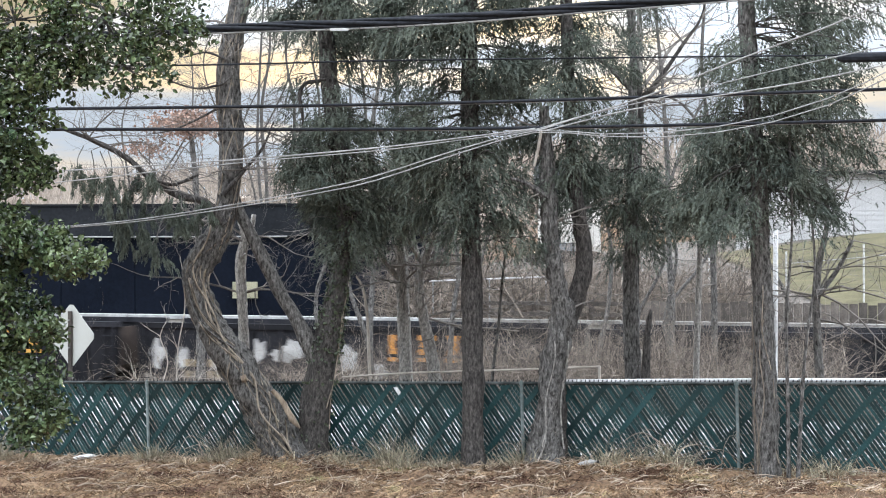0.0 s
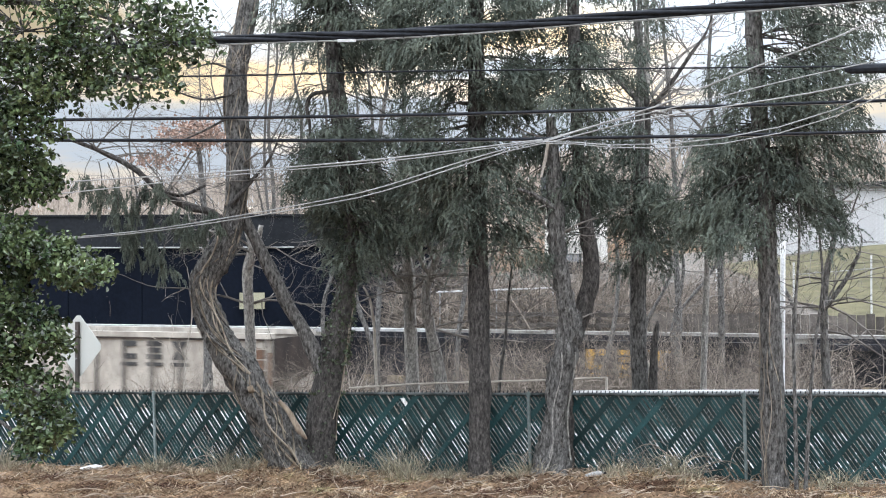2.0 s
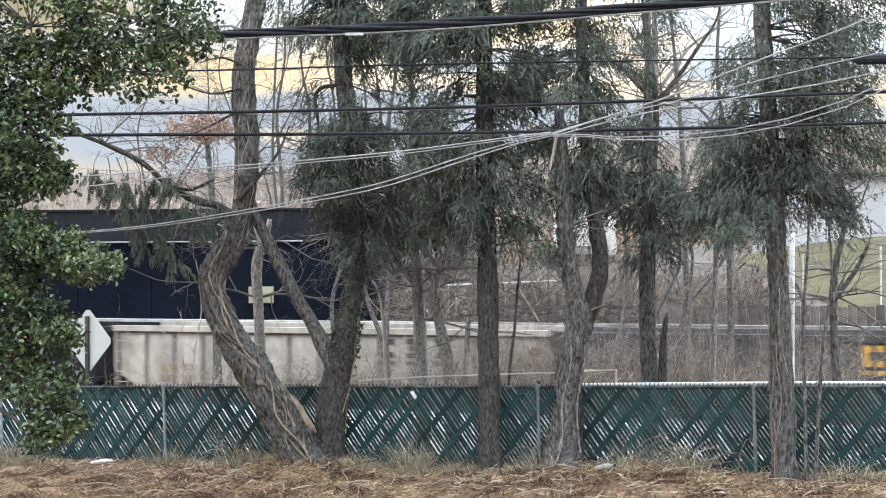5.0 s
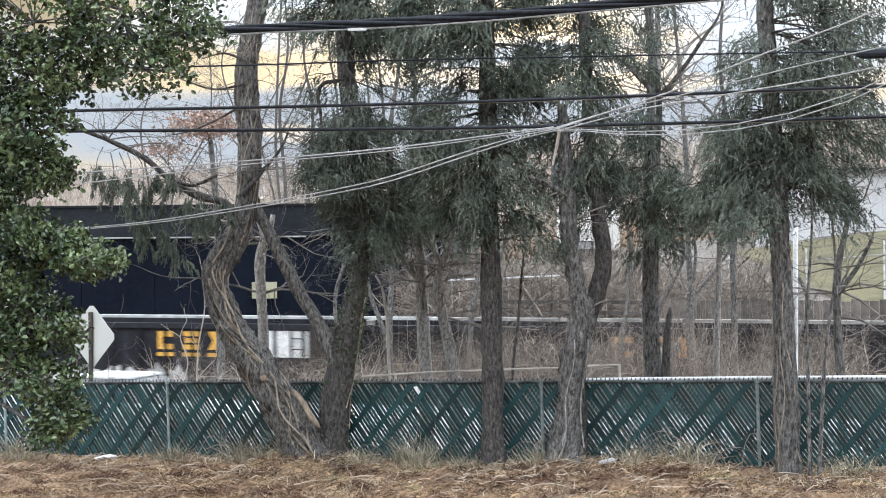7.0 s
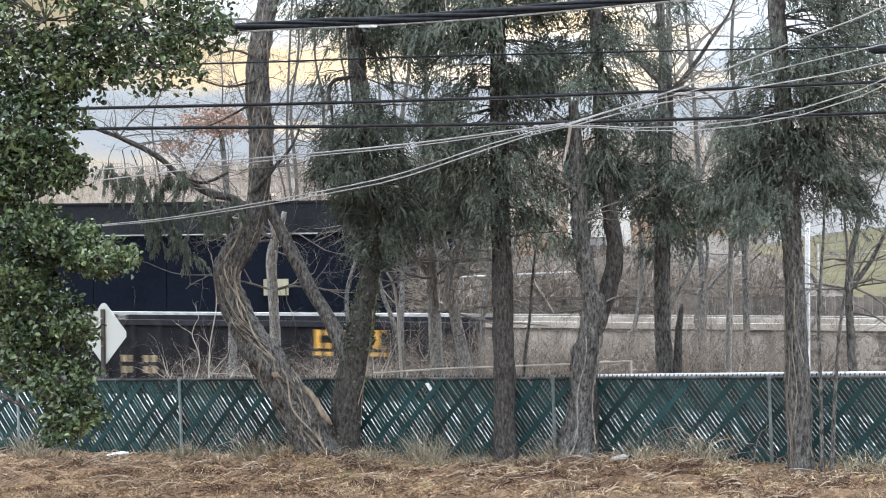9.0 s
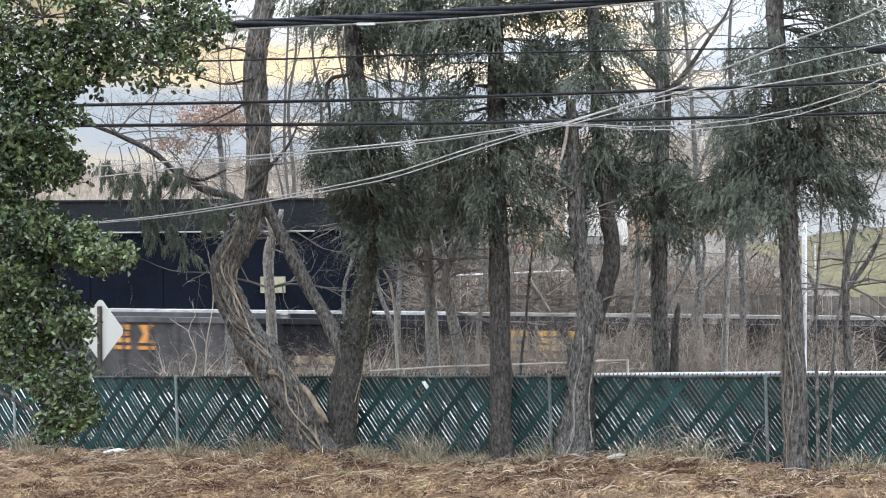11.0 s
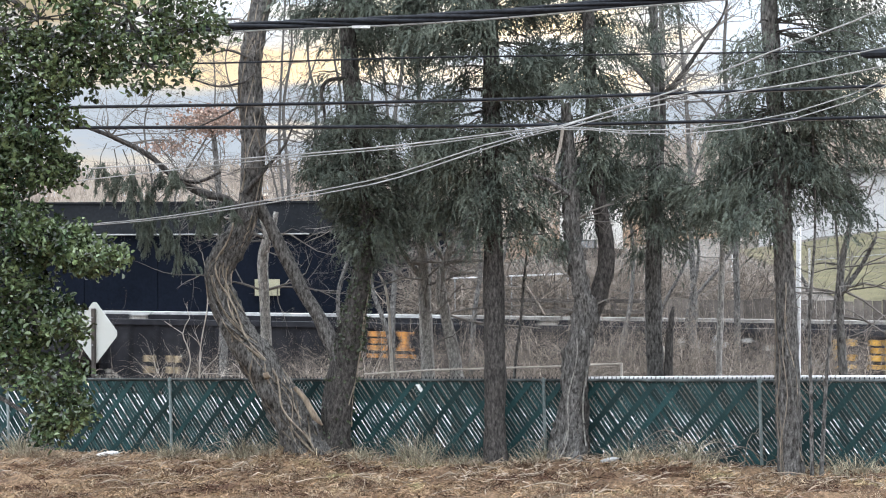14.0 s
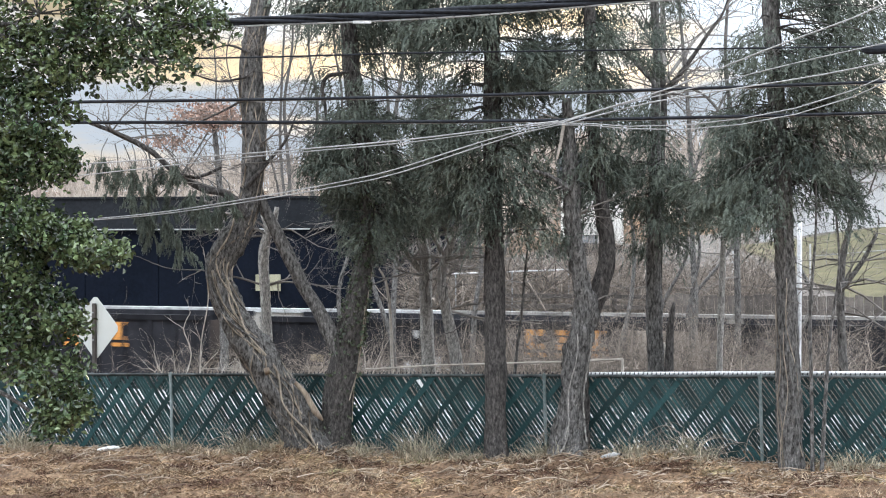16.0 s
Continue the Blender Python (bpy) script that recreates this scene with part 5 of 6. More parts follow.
    for st in ([(4.774, 19.2, 0.245, 0.03), (4.761, 19.2, 1.324, 0.024), (4.748, 19.2, 2.358, 0.021), (4.825, 19.2, 3.539, 0.016), (4.797, 19.2, 4.646, 0.015), (4.833, 19.2, 5.385, 0.01)], [(4.892, 19.2, 0.244, 0.03), (4.954, 19.2, 1.396, 0.024), (5.011, 19.2, 2.06, 0.02), (5.122, 19.2, 2.945, 0.016), (5.084, 19.2, 3.684, 0.015)],
               [(4.635, 19.3, 0.231, 0.03), (4.581, 19.3, 0.87, 0.022), (4.485, 19.3, 1.761, 0.016), (4.359, 19.3, 2.653, 0.01)]):
        s = thing("sapling", "thin leafless sapling in front of the fence", "sapling", "saplings")
        part("stem", Shape().tube(st, 6, step=0.1), M["bark"], s)
        w = Shape()
        for j in range(7):
            b = st[1 + j % (len(st) - 1)]
            twigs(rng, w, b[:3], np.array([rng.normal(0, 0.6), rng.normal(0, 0.3), 0.8]), 0.5, 0.006, 2, 0, 0.5)
        part("twig_tuft", w, M["twig"], s, kind="stuff")
    # fronds hang in bunches from the low limb, rust-brown leaves further off
    fronds = [(-4.96, 4.55, 0.49), (-4.8, 4.47, 0.57), (-4.62, 4.47, 0.7), (-4.45, 4.47, 0.78), (-4.32, 4.47, 0.82), (-4.23, 3.89, 0.61), (-4.35, 3.97, 0.57), (-3.98, 4.22, 0.57), (-3.86, 3.52, 0.57), (-3.74, 4.13, 0.49), (-4.07, 3.64, 0.37), (-3.61, 4.09, 0.41), (-3.49, 4.05, 0.49), (-3.29, 3.96, 0.45), (-3.12, 4.09, 0.37), (-4.18, 4.46, 0.49), (-3.82, 4.46, 0.33)]
    base, way, stem = [], [], Shape()
    for fx, fz, fl in fronds:
        fy, lean_x = 21.3 + rng.normal(0, 0.2), rng.normal(0, 0.12)
        top = at_height(np.array([(-5.399, 21.3, 5.059), (-4.9, 21.3, 4.8), (-4.3, 21.3, 4.5), (-3.9, 21.3, 4.3), (-3.532, 21.3, 4.1)]), fz + 0.25)
        stem.tube([(top[0] * 0.3 + fx * 0.7, 21.4, fz + 0.25, 0.009), (fx, fy, fz, 0.007), (fx + lean_x * fl, fy, fz - fl * 0.8, 0.003)], 4, step=0.08)
        for side in range(9):
            a, q = rng.normal(0, 0.065), rng.uniform(0.0, 0.75)
            n = 34
            g = rng.uniform(0, 1, n)
            base += [(fx + lean_x * fl * (q + 0.3 * h) + a * (0.4 + h) + rng.normal(0, 0.012), fy + rng.normal(0, 0.04), fz - fl * (q + 0.4 * h)) for h in g]
            way += [(a * 2 + rng.normal(0, 0.35), rng.normal(0, 0.3), -1) for h in g]
    part("frond_stem", stem, M["bark"], leaning, kind="stuff")
    part("spray_fringe", Shape().add(*sprays(rng, np.array(base), np.array(way), rng.uniform(0.05, 0.14, len(base)), rng.uniform(0.01, 0.022, len(base)), 4)), M["needle"], leaning, "hanging grey-green fronds", kind="stuff")
    c = np.array((-6.256, 39, 6.595)) + rng.normal(0, 1, (1500, 3)) * (0.42, 0.5, 0.17)
    c2 = np.array((-7.387, 39, 5.96)) + rng.normal(0, 1, (250, 3)) * (0.35, 0.4, 0.1)
    o = broad_tree("young oak holding rust-brown dead leaves", [[(-5.925, 39, 1.522, 0.105), (-5.982, 39, 3.622, 0.09), (-6.045, 39, 4.973, 0.075), (-6.155, 39, 6.174, 0.06), (-6.327, 39, 7.075, 0.045)]], 83, shoots=8, zmin=4, length=0.9, depth=2)
    part("dead_foliage", Shape().add(*leaf_cards(rng, np.concatenate([c, c2]), 0.1)), M["rust_leaf"], o, "rust-brown dead leaves", kind="stuff")


build_trees()


# ---- holly ----
def build_holly():
    rng = np.random.default_rng(91)
    t = thing("holly_tree", "evergreen holly tree with glossy dark leaves", "tree")
    foot = (-6.413, 17.6, 0.702)
    root = [(*foot, 0.16), (foot[0] + 0.1, foot[1], 2.2, 0.14), (foot[0] + 0.2, foot[1], 4.6, 0.11), (foot[0] + 0.1, foot[1], 7.5, 0.05)]
    part("trunk", Shape().tube(root, 12, step=0.2, rough=0.05, rng=rng), M["bark"], t, shade=True)
    # centre, half-width, half-height, number of tufts
    clumps = [
        ((-4.849, 17.5, 6.021), 0.95, 0.75, 330), ((-3.751, 17.4, 5.996), 0.85, 0.6, 260), ((-3.033, 17.5, 5.938), 0.5, 0.42, 120), ((-3.534, 17.3, 5.447), 0.62, 0.33, 120),
        ((-4.72, 17.5, 5.414), 0.8, 0.45, 230), ((-4.967, 17.4, 4.735), 0.62, 0.5, 210), ((-4.797, 17.5, 4.271), 0.5, 0.33, 110), ((-5.706, 17.6, 4.081), 0.7, 0.8, 160), ((-5.307, 17.4, 4.069), 0.45, 0.25, 70),
        ((-4.986, 17.2, 3.529), 0.55, 0.25, 100), ((-4.564, 17.1, 3.327), 0.55, 0.24, 130), ((-4.081, 17.0, 3.159), 0.4, 0.19, 80), ((-5.057, 17.2, 2.934), 0.5, 0.3, 100),
        ((-4.797, 17.2, 2.469), 0.52, 0.32, 130), ((-4.415, 17.0, 2.345), 0.24, 0.2, 40), ((-5.065, 17.2, 2.008), 0.4, 0.3, 80), ((-4.518, 17.0, 1.757), 0.35, 0.28, 80), ((-4.424, 17.0, 1.364), 0.3, 0.25, 70), ((-4.589, 17.0, 1.169), 0.2, 0.15, 25),
        ((-6.054, 17.4, 2.804), 0.6, 0.9, 150), ((-4.596, 17.6, 7.185), 1.6, 0.8, 200), ((-6.305, 17.8, 5.669), 0.9, 1.6, 150), ((-5.35, 17.6, 4.85), 0.75, 0.6, 170), ((-5.5, 17.7, 5.6), 0.7, 0.5, 120),
    ]
    wood = Shape()
    spots = []
    for c, rx, rz, n in clumps:
        c = np.array(c)
        start = np.array([foot[0] + 0.15, foot[1], max(1.4, min(6.5, c[2] + 0.35))])
        mid = (start + c) / 2 + np.array([0, 0, 0.25])
        wood.tube([(*start, 0.05), (*mid, 0.032), (*c, 0.015)], 6, step=0.15)
        q = rng.normal(0, 1, (n, 3))
        q /= np.linalg.norm(q, axis=1)[:, None]
        q *= rng.uniform(0.35, 1.0, (n, 1)) ** 0.5
        q = c + q * np.array([rx, 0.55, rz]) * rng.uniform(0.85, 1.12, (n, 1))
        for k in range(0, n, 16):
            wood.tube([(*c, 0.012), (*((c + q[k]) / 2 + rng.normal(0, 0.05, 3)), 0.008), (*q[k], 0.003)], 4, cap=False)
        spots.append(q)
    q = np.concatenate(spots)
    each = 12
    q = q[rng.uniform(size=len(q)) < np.where(q[:, 2] > 4.6, 0.54, 0.9)]
    c = np.repeat(q, each, 0) + rng.normal(0, 0.052, (len(q) * each, 3))
    part("twig_crown", wood, M["bark"], t, kind="stuff")
    part("crown", Shape().add(*leaf_cards(rng, c, 0.076, 0.55, 2.7, (0, -0.4, 0.6))), M["holly"], t, "glossy dark green holly leaves", kind="stuff")


build_holly()


# ---- brush, grass and litter ----
def build_brush():
    rng = np.random.default_rng(101)
    kinds = []
    for i in range(12):
        w = Shape()
        for j in range(18):
            dirn = np.array([rng.normal(0, 0.4), rng.normal(0, 0.4), 1.0])
            twigs(rng, w, (rng.normal(0, 0.32), rng.normal(0, 0.32), -0.1), dirn / np.linalg.norm(dirn), 2.0 * rng.uniform(0.45, 0.95), rng.uniform(0.009, 0.028), 3, 0.03, 0.62, 4, 3)
        for j in range(7):
            a, b, q = rng.uniform(0, 6.28), rng.normal(0, 0.25), np.array([rng.normal(0, 0.4), rng.normal(0, 0.4), rng.uniform(0.0, 0.9)])
            pts, r, bend = [], rng.uniform(0.006, 0.015), rng.choice([-1, 1]) * rng.uniform(0.1, 0.28)
            up = rng.uniform(0.3, 1.4)
            for k in range(16):
                pts.append((*q, r * (1 - k / 22)))
                up -= abs(bend)
                q = q + 0.11 * np.array([math.cos(a) * math.cos(up), math.sin(a) * math.cos(up), math.sin(up)])
                a += b * 0.3
                q[2] = max(q[2], 0.0)
            w.tube(pts, 4, cap=False)
        kinds.append(w.mesh("stem_tangle", M["brush"]))
    for i in range(150):
        x = -7.0 + 16.5 * (i + rng.uniform(0, 1)) / 110 if i < 110 else rng.uniform(1.0, 9.5)
        if rng.uniform() < (0.62 if x < -3.4 else 0.3 if x < 1.0 else 0.05):
            continue
        d = rng.uniform(1.3, 2.3) if i % 5 == 0 and i < 110 else rng.uniform(14.6, 18.0)
        y = FENCE + SLOPE * x + d
        z = float(ground_height(x, y))
        far = d > 10
        tall = ((0.8 if far else 1.3) if x < -3.0 else (1.1 if far else 1.6) if x < 1.2 else 1.65) + 0.22 * rng.normal() - z
        t = thing("bare_shrub", "tangled leafless shrub behind the fence", "shrub", "shrubs behind the fence", at=(x, y, z), turn=rng.uniform(0, 360))
        o = part("stem_tangle", kinds[i % 12], None, t, kind="stuff")
        o.scale = (1.0, 1.0, max(0.5, tall / 2.3))
    for i in range(74):
        x = rng.uniform(-0.6, 11.5)
        y = WALL + SLOPE * x + rng.uniform(2.2, 12)
        z = float(ground_height(x, y))
        t = thing("bare_shrub", "tangled leafless shrub on the far bank", "shrub", "shrubs on the far bank", at=(x, y, z), turn=rng.uniform(0, 360))
        o = part("stem_tangle", kinds[i % 12], None, t, kind="stuff")
        o.scale = (1.6, 1.6, rng.uniform(0.8, 1.6))
    pale = thing("bare_shrub", "pale dead weed stalks above the fence", "shrub", "shrubs behind the fence")
    w = Shape()
    for p in [(-4.115, 24, 1.379), (-4.485, 24, 1.29), (-3.885, 24, 1.285), (-4.661, 24.2, 1.46), (-3.377, 24, 1.326), (-1.253, 24, 1.446), (5.874, 22, 1.539)]:
        for j in range(3):
            twigs(rng, w, (p[0], p[1], p[2] - 0.5), np.array([rng.normal(0, 0.3), 0, 1.0]), rng.uniform(0.5, 0.75), 0.007, 2, 0, 0.5, 4, 3)
    part("stem_tangle", w, M["pale_twig"], pale, kind="stuff")


def blades(rng, x, y, z, h, lean, w):
    n = len(x)
    b = np.stack([x, y, z], -1)
    a = rng.uniform(0, 2 * math.pi, n)
    side = np.stack([np.cos(a), np.sin(a), 0 * a], -1) * w[:, None]
    bend = rng.normal(0, 1, (n, 3)) * lean[:, None]
    bend[:, 2] = 0
    mid = b + bend * 0.35 + np.stack([0 * h, 0 * h, h * 0.6], -1)
    tip = b + bend + np.stack([0 * h, 0 * h, h], -1)
    v = np.stack([b - side, b + side, mid + side * 0.7, mid - side * 0.7, tip], 1).reshape(-1, 3)
    fs = []
    for i in range(n):
        k = i * 5
        fs += [(k, k + 1, k + 2, k + 3), (k + 3, k + 2, k + 4)]
    return v, fs


def build_grass():
    rng = np.random.default_rng(111)
    n = 75000
    x = rng.uniform(-8.5, 8, n)
    d = -rng.uniform(0, 1, n) ** 1.4 * 5.0 + 0.5
    y = FENCE + SLOPE * x + d
    clump = np.array([noise.noise(Vector((a * 1.1, b * 1.1, 0))) + 0.6 * noise.noise(Vector((a * 3.7, b * 3.7, 5))) for a, b in zip(x, y)])
    h = (0.045 + 0.1 * np.clip(clump + 0.4, 0, 2)) * rng.uniform(0.4, 1.5, n)
    h *= np.where(d > -0.9, np.where(x > 3.0, 0.9, 1.3), 0.9)
    keep = (clump > -0.35) | (rng.uniform(size=n) < 0.3)
    x, y, h = x[keep], y[keep], h[keep]
    v, fs = blades(rng, x, y, ground_height(x, y) - 0.02, h, h * 0.9, rng.uniform(0.002, 0.007, len(x)))
    tagged(part("dry_grass", Shape().add(v, fs), M["straw"], kind="stuff"), "short dry straw-coloured winter grass", "grass")
    n = 70000
    x = rng.uniform(-8.5, 8, n)
    y = FENCE + SLOPE * x - rng.uniform(0, 1, n) ** 1.2 * 5.2 + 0.3
    a, l = rng.uniform(0, 2 * math.pi, n), rng.uniform(0.04, 0.2, n)
    b = np.stack([x, y, ground_height(x, y) + rng.uniform(0.0, 0.07, n)], -1)
    run = np.stack([np.cos(a) * l, np.sin(a) * l * 0.6, rng.normal(0.012, 0.03, n)], -1)
    wide = np.stack([-np.sin(a), np.cos(a), 0.8 + 0 * a], -1) * rng.uniform(0.0015, 0.005, n)[:, None]
    v = np.stack([b - wide, b + wide, b + run * 0.5 + wide + (0, 0, 0.015), b + run, b + run * 0.5 - wide + (0, 0, 0.015)], 1).reshape(-1, 3)
    tagged(part("dead_thatch", Shape().add(v, [(i, i + 1, i + 2, i + 3, i + 4) for i in range(0, 5 * n, 5)]), M["thatch"], kind="stuff"), "matted tan and rust-brown dead grass lying flat", "grass")
    n = 9000
    x = rng.uniform(-8.5, 8, n)
    y = FENCE + SLOPE * x - rng.uniform(0, 5.0, n) + 0.3
    c = np.stack([x, y, ground_height(x, y) + rng.uniform(0.0, 0.07, n)], -1)
    tagged(part("leaf_litter", Shape().add(*leaf_cards(rng, c, 0.042, 0.5, 2.2)), M["litter_leaf"], kind="stuff"), "brown fallen leaves on the grass", "leaves")
    w = Shape()
    for j in range(2000):
        x = rng.uniform(-8, 7.5)
        if j % 3 == 0:
            x = rng.normal(-2.6, 0.8) if j % 2 else rng.normal(1.9, 0.9)
        y = FENCE + SLOPE * x - abs(rng.normal(0, 1.6 if j % 3 else 0.6)) + 0.2
        z = float(ground_height(x, y)) + rng.uniform(0.0, 0.1)
        a, l, r = rng.normal(0, 0.9), rng.uniform(0.08, 0.45), rng.uniform(0.003, 0.01)
        w.tube([(x, y, z, r), (x + l / 2 * math.cos(a), y + l / 2 * math.sin(a), z + rng.uniform(-0.02, 0.07), r), (x + l * math.cos(a), y + l * math.sin(a), z + rng.uniform(-0.05, 0.1), r * 0.5)], 3, cap=False)
    tagged(part("twig_debris", w, M["stick"], kind="stuff"), "broken grey-brown twigs strewn over the grass", "twigs")
    # taller weed clumps at the fence
    for px, w, tall in [(-0.425, 0.45, 0.5), (3.29, 0.5, 0.36), (-3.021, 0.5, 0.45), (-2.219, 0.55, 0.35), (-1.222, 0.4, 0.3), (1.369, 0.5, 0.35), (2.532, 0.4, 0.28), (-4.197, 0.4, 0.3), (-6.874, 0.35, 0.4), (5.288, 0.6, 0.3), (0.264, 0.4, 0.3)]:
        t = thing("weed_clump", "tall dry weed clump at the foot of the fence", "weeds", "weed clumps")
        k = 300
        tall *= rng.uniform(1.0, 1.4)
        x = px + rng.normal(0, w * 0.5, k)
        y = FENCE + SLOPE * x - 0.25 - np.abs(rng.normal(0, 0.25, k))
        h = tall * rng.uniform(0.25, 1.1, k) * np.exp(-((x - px) / w) ** 2)
        v, fs = blades(rng, x, y, ground_height(x, y) - 0.02, h, h * 0.75, rng.uniform(0.003, 0.008, k))
        part("stalk_tuft", Shape().add(v, fs), M["weed"], t, kind="stuff")
        w2 = Shape()
        for j in range(12):
            a = px + rng.normal(0, w * 0.5)
            b = FENCE + SLOPE * a - 0.3
            twigs(rng, w2, (a, b, float(ground_height(a, b)) - 0.02), np.array([rng.normal(0, 0.5), rng.normal(0, 0.2), 0.9]), tall * rng.uniform(0.7, 1.3), 0.006, 2, 0.05, 0.6, 4, 3)
        part("stem_tangle", w2, M["brush"], t, kind="stuff")
    # arching bramble canes against the fence
    for px, w, canes in ((3.00, 0.50, 12), (3.48, 0.45, 10), (3.85, 0.35, 6), (-3.06, 0.50, 9), (1.57, 0.35, 6), (-0.59, 0.40, 6)):
        t = thing("bramble", "arching leafless bramble canes at the foot of the fence", "bramble", "brambles")
        for j in range(canes // 2 + 1):
            x = px + rng.normal(0, w * 0.5)
            y = FENCE + SLOPE * x - rng.uniform(0.15, 0.5)
            g, span, top, side = float(ground_height(x, y)) - 0.02, rng.uniform(0.25, 0.8), rng.uniform(0.15, 0.6), rng.choice([-1, 1])
            r = rng.uniform(0.0035, 0.008)
            part("cane", Shape().tube([(x, y, g, r), (x + side * span * 0.25, y + 0.03, g + top * 0.8, r), (x + side * span * 0.6, y - 0.02, g + top, r * 0.8), (x + side * span, y, g + top * rng.uniform(0.3, 0.9), r * 0.5)], 4, step=0.06), M["brush"], t)
    # sticks and small rubbish
    for j in range(46):
        x = rng.uniform(-7, 6.5)
        y = FENCE + SLOPE * x - rng.uniform(0.3, 3.2)
        z = float(ground_height(x, y)) + 0.05
        a, l = rng.normal(0, 0.5), rng.uniform(0.25, 0.9)
        s = thing("stick", "dead grey-brown stick lying on the grass", "stick", "fallen sticks")
        r = rng.uniform(0.005, 0.013)
        part("wood", Shape().tube([(x, y, z, r), (x + l * 0.5 * math.cos(a), y + l * 0.5 * math.sin(a), z + rng.uniform(0, 0.08), r * 0.9), (x + l * math.cos(a), y + l * math.sin(a), z, r * 0.5)], 5, step=0.1), M["stick"], s)


build_brush()
build_grass()


def build_small_things():
    rng = np.random.default_rng(121)
    s = thing("warning_sign", "back of a diamond-shaped aluminium road sign on a post", "sign", at=(-5.794, 24.186, 1.285), turn=-32)
    c = 0.6
    half = 0.54
    outline = []
    for k in range(4):
        a = math.pi / 2 * k
        for q in (-0.07, 0.07):
            outline.append((math.cos(a) * (half - 0.04) - math.sin(a) * q * 0.6, math.sin(a) * (half - 0.04) + math.cos(a) * q * 0.6 + c))
    part("panel", Shape().prism(outline, -0.002, 0.004), M["sign"], s, "blank grey aluminium back")
    part("post", Shape().box(-0.04, 0.04, -0.05, -0.004, -1.4, 1.0, 0.01), M["steel"], s, "dark steel channel post")
    for z in (0.4, 0.85):
        part("bolt", Shape().tube([(0, -0.065, z, 0.012), (0, -0.05, z, 0.012)], 6), M["galv"], s)
    p = thing("white_pole", "slender white pole behind the fence", "pole")
    part("shaft", Shape().tube([(5.285, 22.1, 1.027, 0.039), (5.292, 22.1, 1.877, 0.039), (5.307, 22.1, 3.56, 0.037)], 10), M["white_pipe"], p, shade=True)
    w = thing("white_pipe", "long white pipe lying along the fence top", "pipe")
    part("pipe", Shape().tube([(1.967, 20.962, 1.388, 0.029), (3.263, 20.495, 1.435, 0.028), (4.716, 19.972, 1.484, 0.028), (6.498, 19.331, 1.533, 0.027)], 8), M["white_pipe"], w, shade=True)
    r = thing("low_rail", "thin pale rail on short posts behind the fence", "rail")
    part("rail", Shape().tube([(-1.289, 22.964, 1.289, 0.016), (-0.225, 22.581, 1.383, 0.016), (0.72, 22.241, 1.437, 0.015), (1.718, 21.881, 1.492, 0.015), (2.574, 21.573, 1.552, 0.015)], 6), M["pale_twig"], r)
    for q in [(2.574, 21.573, 1.56), (0.72, 22.241, 1.437), (-0.753, 22.771, 1.336)]:
        part("post", Shape().tube([(*q, 0.02), (q[0], q[1], -0.6, 0.02)], 6), M["pale_twig"], r)
    rag = thing("plastic_scrap", "white plastic scrap caught in the fence", "litter")
    x, y, z = (-0.411, 21.708, 1.191)
    part("scrap", Shape().prism([(x - 0.05, z + 0.05), (x + 0.01, z + 0.06), (x + 0.06, z - 0.03), (x + 0.03, z - 0.07)], y, y + 0.006), M["rubbish"], rag)
    for name, label, q, l, mat in (("litter_bag", "flat white scrap of rubbish on the grass", (-5.36, 23.18, -0.014), 0.17, "rubbish"), ("plastic_bottle", "crushed clear and dark plastic bottle on the grass", (2.24, 20.193, 0.112), 0.13, "pale_cable")):
        b = thing(name, label, "litter")
        g = float(ground_height(q[0], q[1]))
        part("body", Shape().tube([(q[0] - l, q[1], g + 0.07, 0.02), (q[0] - l * 0.5, q[1], g + 0.08, 0.035), (q[0] + l * 0.4, q[1] + 0.03, g + 0.1, 0.04), (q[0] + l, q[1], g + 0.11, 0.018)], 7), M[mat], b, shade=True)
        if name == "plastic_bottle":
            part("cap", Shape().tube([(q[0] + l, q[1], g + 0.11, 0.017), (q[0] + l + 0.04, q[1], g + 0.115, 0.017)], 8), M["cable"], b, "dark cap")


build_small_things()


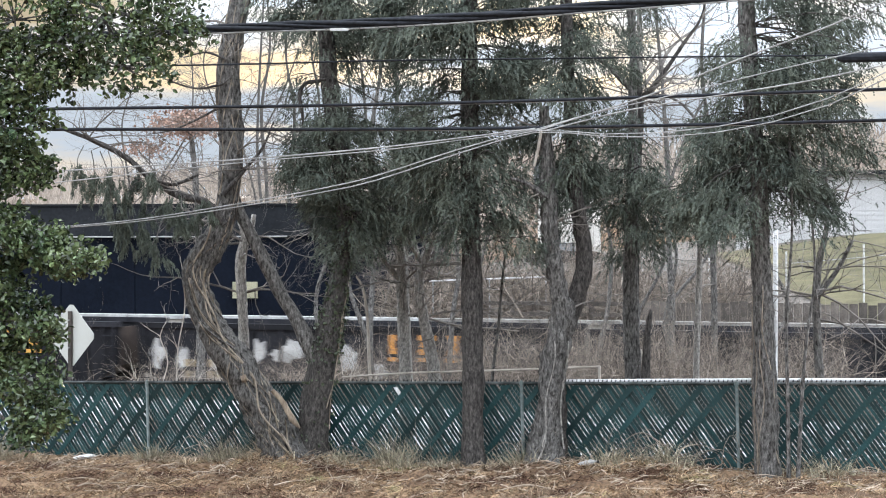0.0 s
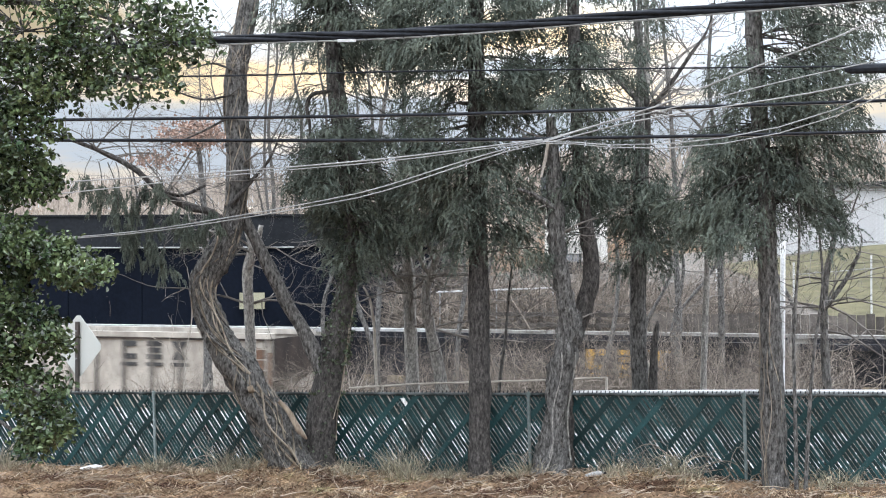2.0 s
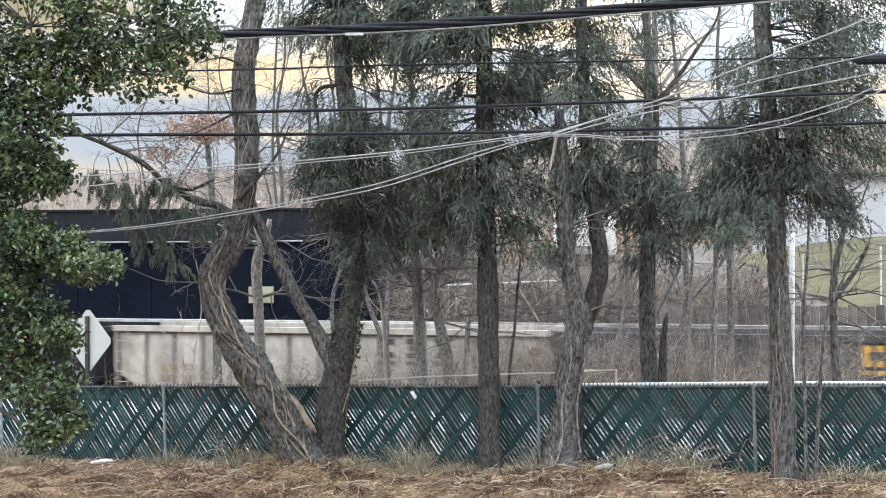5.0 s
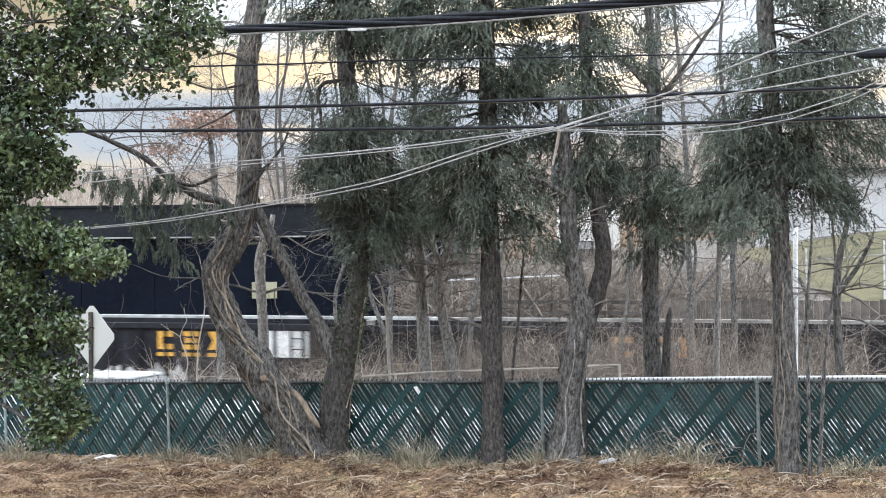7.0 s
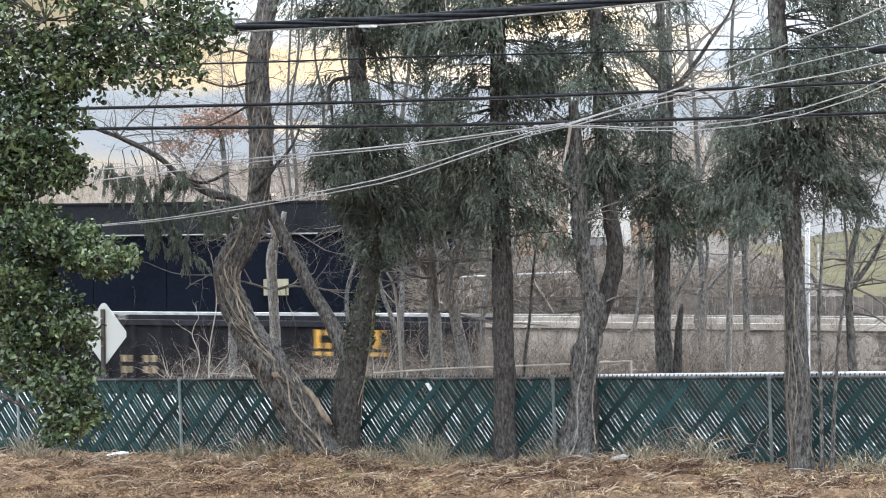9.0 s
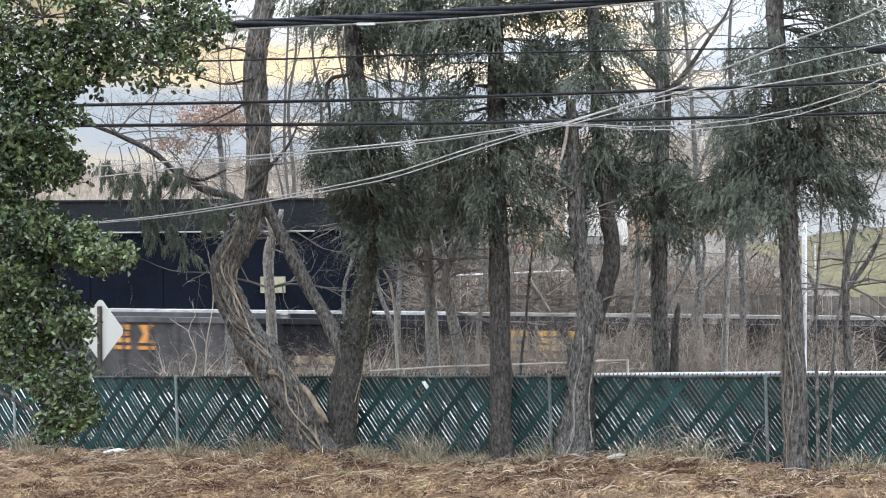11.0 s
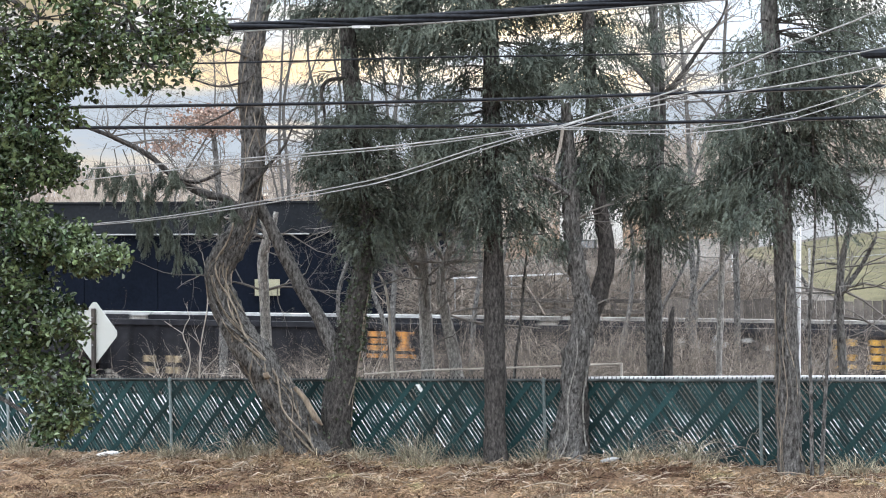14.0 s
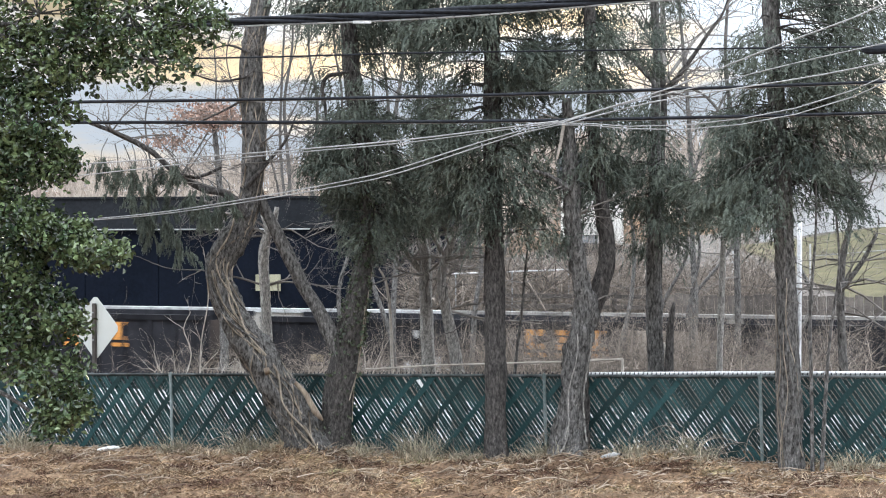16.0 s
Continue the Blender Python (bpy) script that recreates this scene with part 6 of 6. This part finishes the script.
# ---- the car on the road ----
def build_sedan(label, paint):
    c = thing("sedan_car", label, "car")
    side = [(-2.2, 0.35), (-2.25, 0.62), (-2.15, 0.88), (-1.3, 0.96), (0.95, 0.95), (2.0, 0.78), (2.25, 0.6), (2.25, 0.32), (1.75, 0.22), (-1.8, 0.22)]
    body = Shape().prism(side, -0.88, 0.88)
    part("body", body, M[paint], c)
    part("hood", Shape().prism([(0.95, 0.955), (2.0, 0.785), (2.26, 0.605), (2.26, 0.35), (-0.2, 0.35), (-0.2, 0.965)], -0.89, 0.89), M[paint], c)
    cabin = Shape()
    low, high = [(-1.75, -0.82), (1.1, -0.82), (1.1, 0.82), (-1.75, 0.82)], [(-1.05, -0.62), (0.25, -0.62), (0.25, 0.62), (-1.05, 0.62)]
    cabin.add([(x, y, 0.94) for x, y in low] + [(x, y, 1.4) for x, y in high], [(i, (i + 1) % 4, 4 + (i + 1) % 4, 4 + i) for i in range(4)] + [(4, 5, 6, 7)])
    part("cabin_glass", cabin, M["sedan_glass"], c, "dark reflecting glass")
    part("roof", Shape().box(-1.08, 0.28, -0.64, 0.64, 1.4, 1.44, 0.1), M[paint], c)
    tyre = Shape().prism([(math.cos(a) * 0.32, 0.32 + math.sin(a) * 0.32) for a in np.arange(24) * math.pi / 12], -0.1, 0.1).mesh("tyre", M["tyre"])
    hub = Shape().prism([(math.cos(a) * 0.2, 0.32 + math.sin(a) * 0.2) for a in np.arange(16) * math.pi / 8], -0.115, 0.115).mesh("hub_cap", M["galv"])
    for x in (-1.35, 1.4):
        for y in (-0.8, 0.8):
            w = part("wheel", tyre, None, c)
            w.location = (x, y, 0)
            part("hub_cap", hub, None, w)
    for y in (-0.65, 0.65):
        part("headlight", Shape().box(2.05, 2.27, y - 0.18, y + 0.18, 0.55, 0.7, 0.03), M["lens"], c, "pale headlight")
        part("tail_light", Shape().box(-2.27, -2.15, y - 0.18, y + 0.18, 0.62, 0.8, 0.02), M["rust"], c, "dull red tail light")
    return c


SEDAN = build_sedan("bright silver sedan car driving along the road", "silver")
PARKED = build_sedan("dark car parked beside the white house", "sedan")
PARKED.matrix_world = pose((8.323, 88, 2.821)[0], 88, float(ground_height((8.323, 88, 2.821)[0], 88)), 0, 0, 176)


def sedan_pose(t):
    s = -6.5 + 20.0 * (t - 7.0)
    p = Vector((0, FENCE + 5.2, ROAD + 0.03)) + ACROSS * s
    return pose(p.x, p.y, p.z, 0, 0, ALONG)


def motions():
    walk(SEDAN, [(t, sedan_pose(t)) for t in (0.0, 4.0, 7.0, 8.0, 12.0, 16.0)])
    for place, length, c in TRAIN:
        walk(c, [(t, car_pose(place, length, t)) for t in (0.0, 4.0, 8.0, 12.0, 16.0)])


motions()
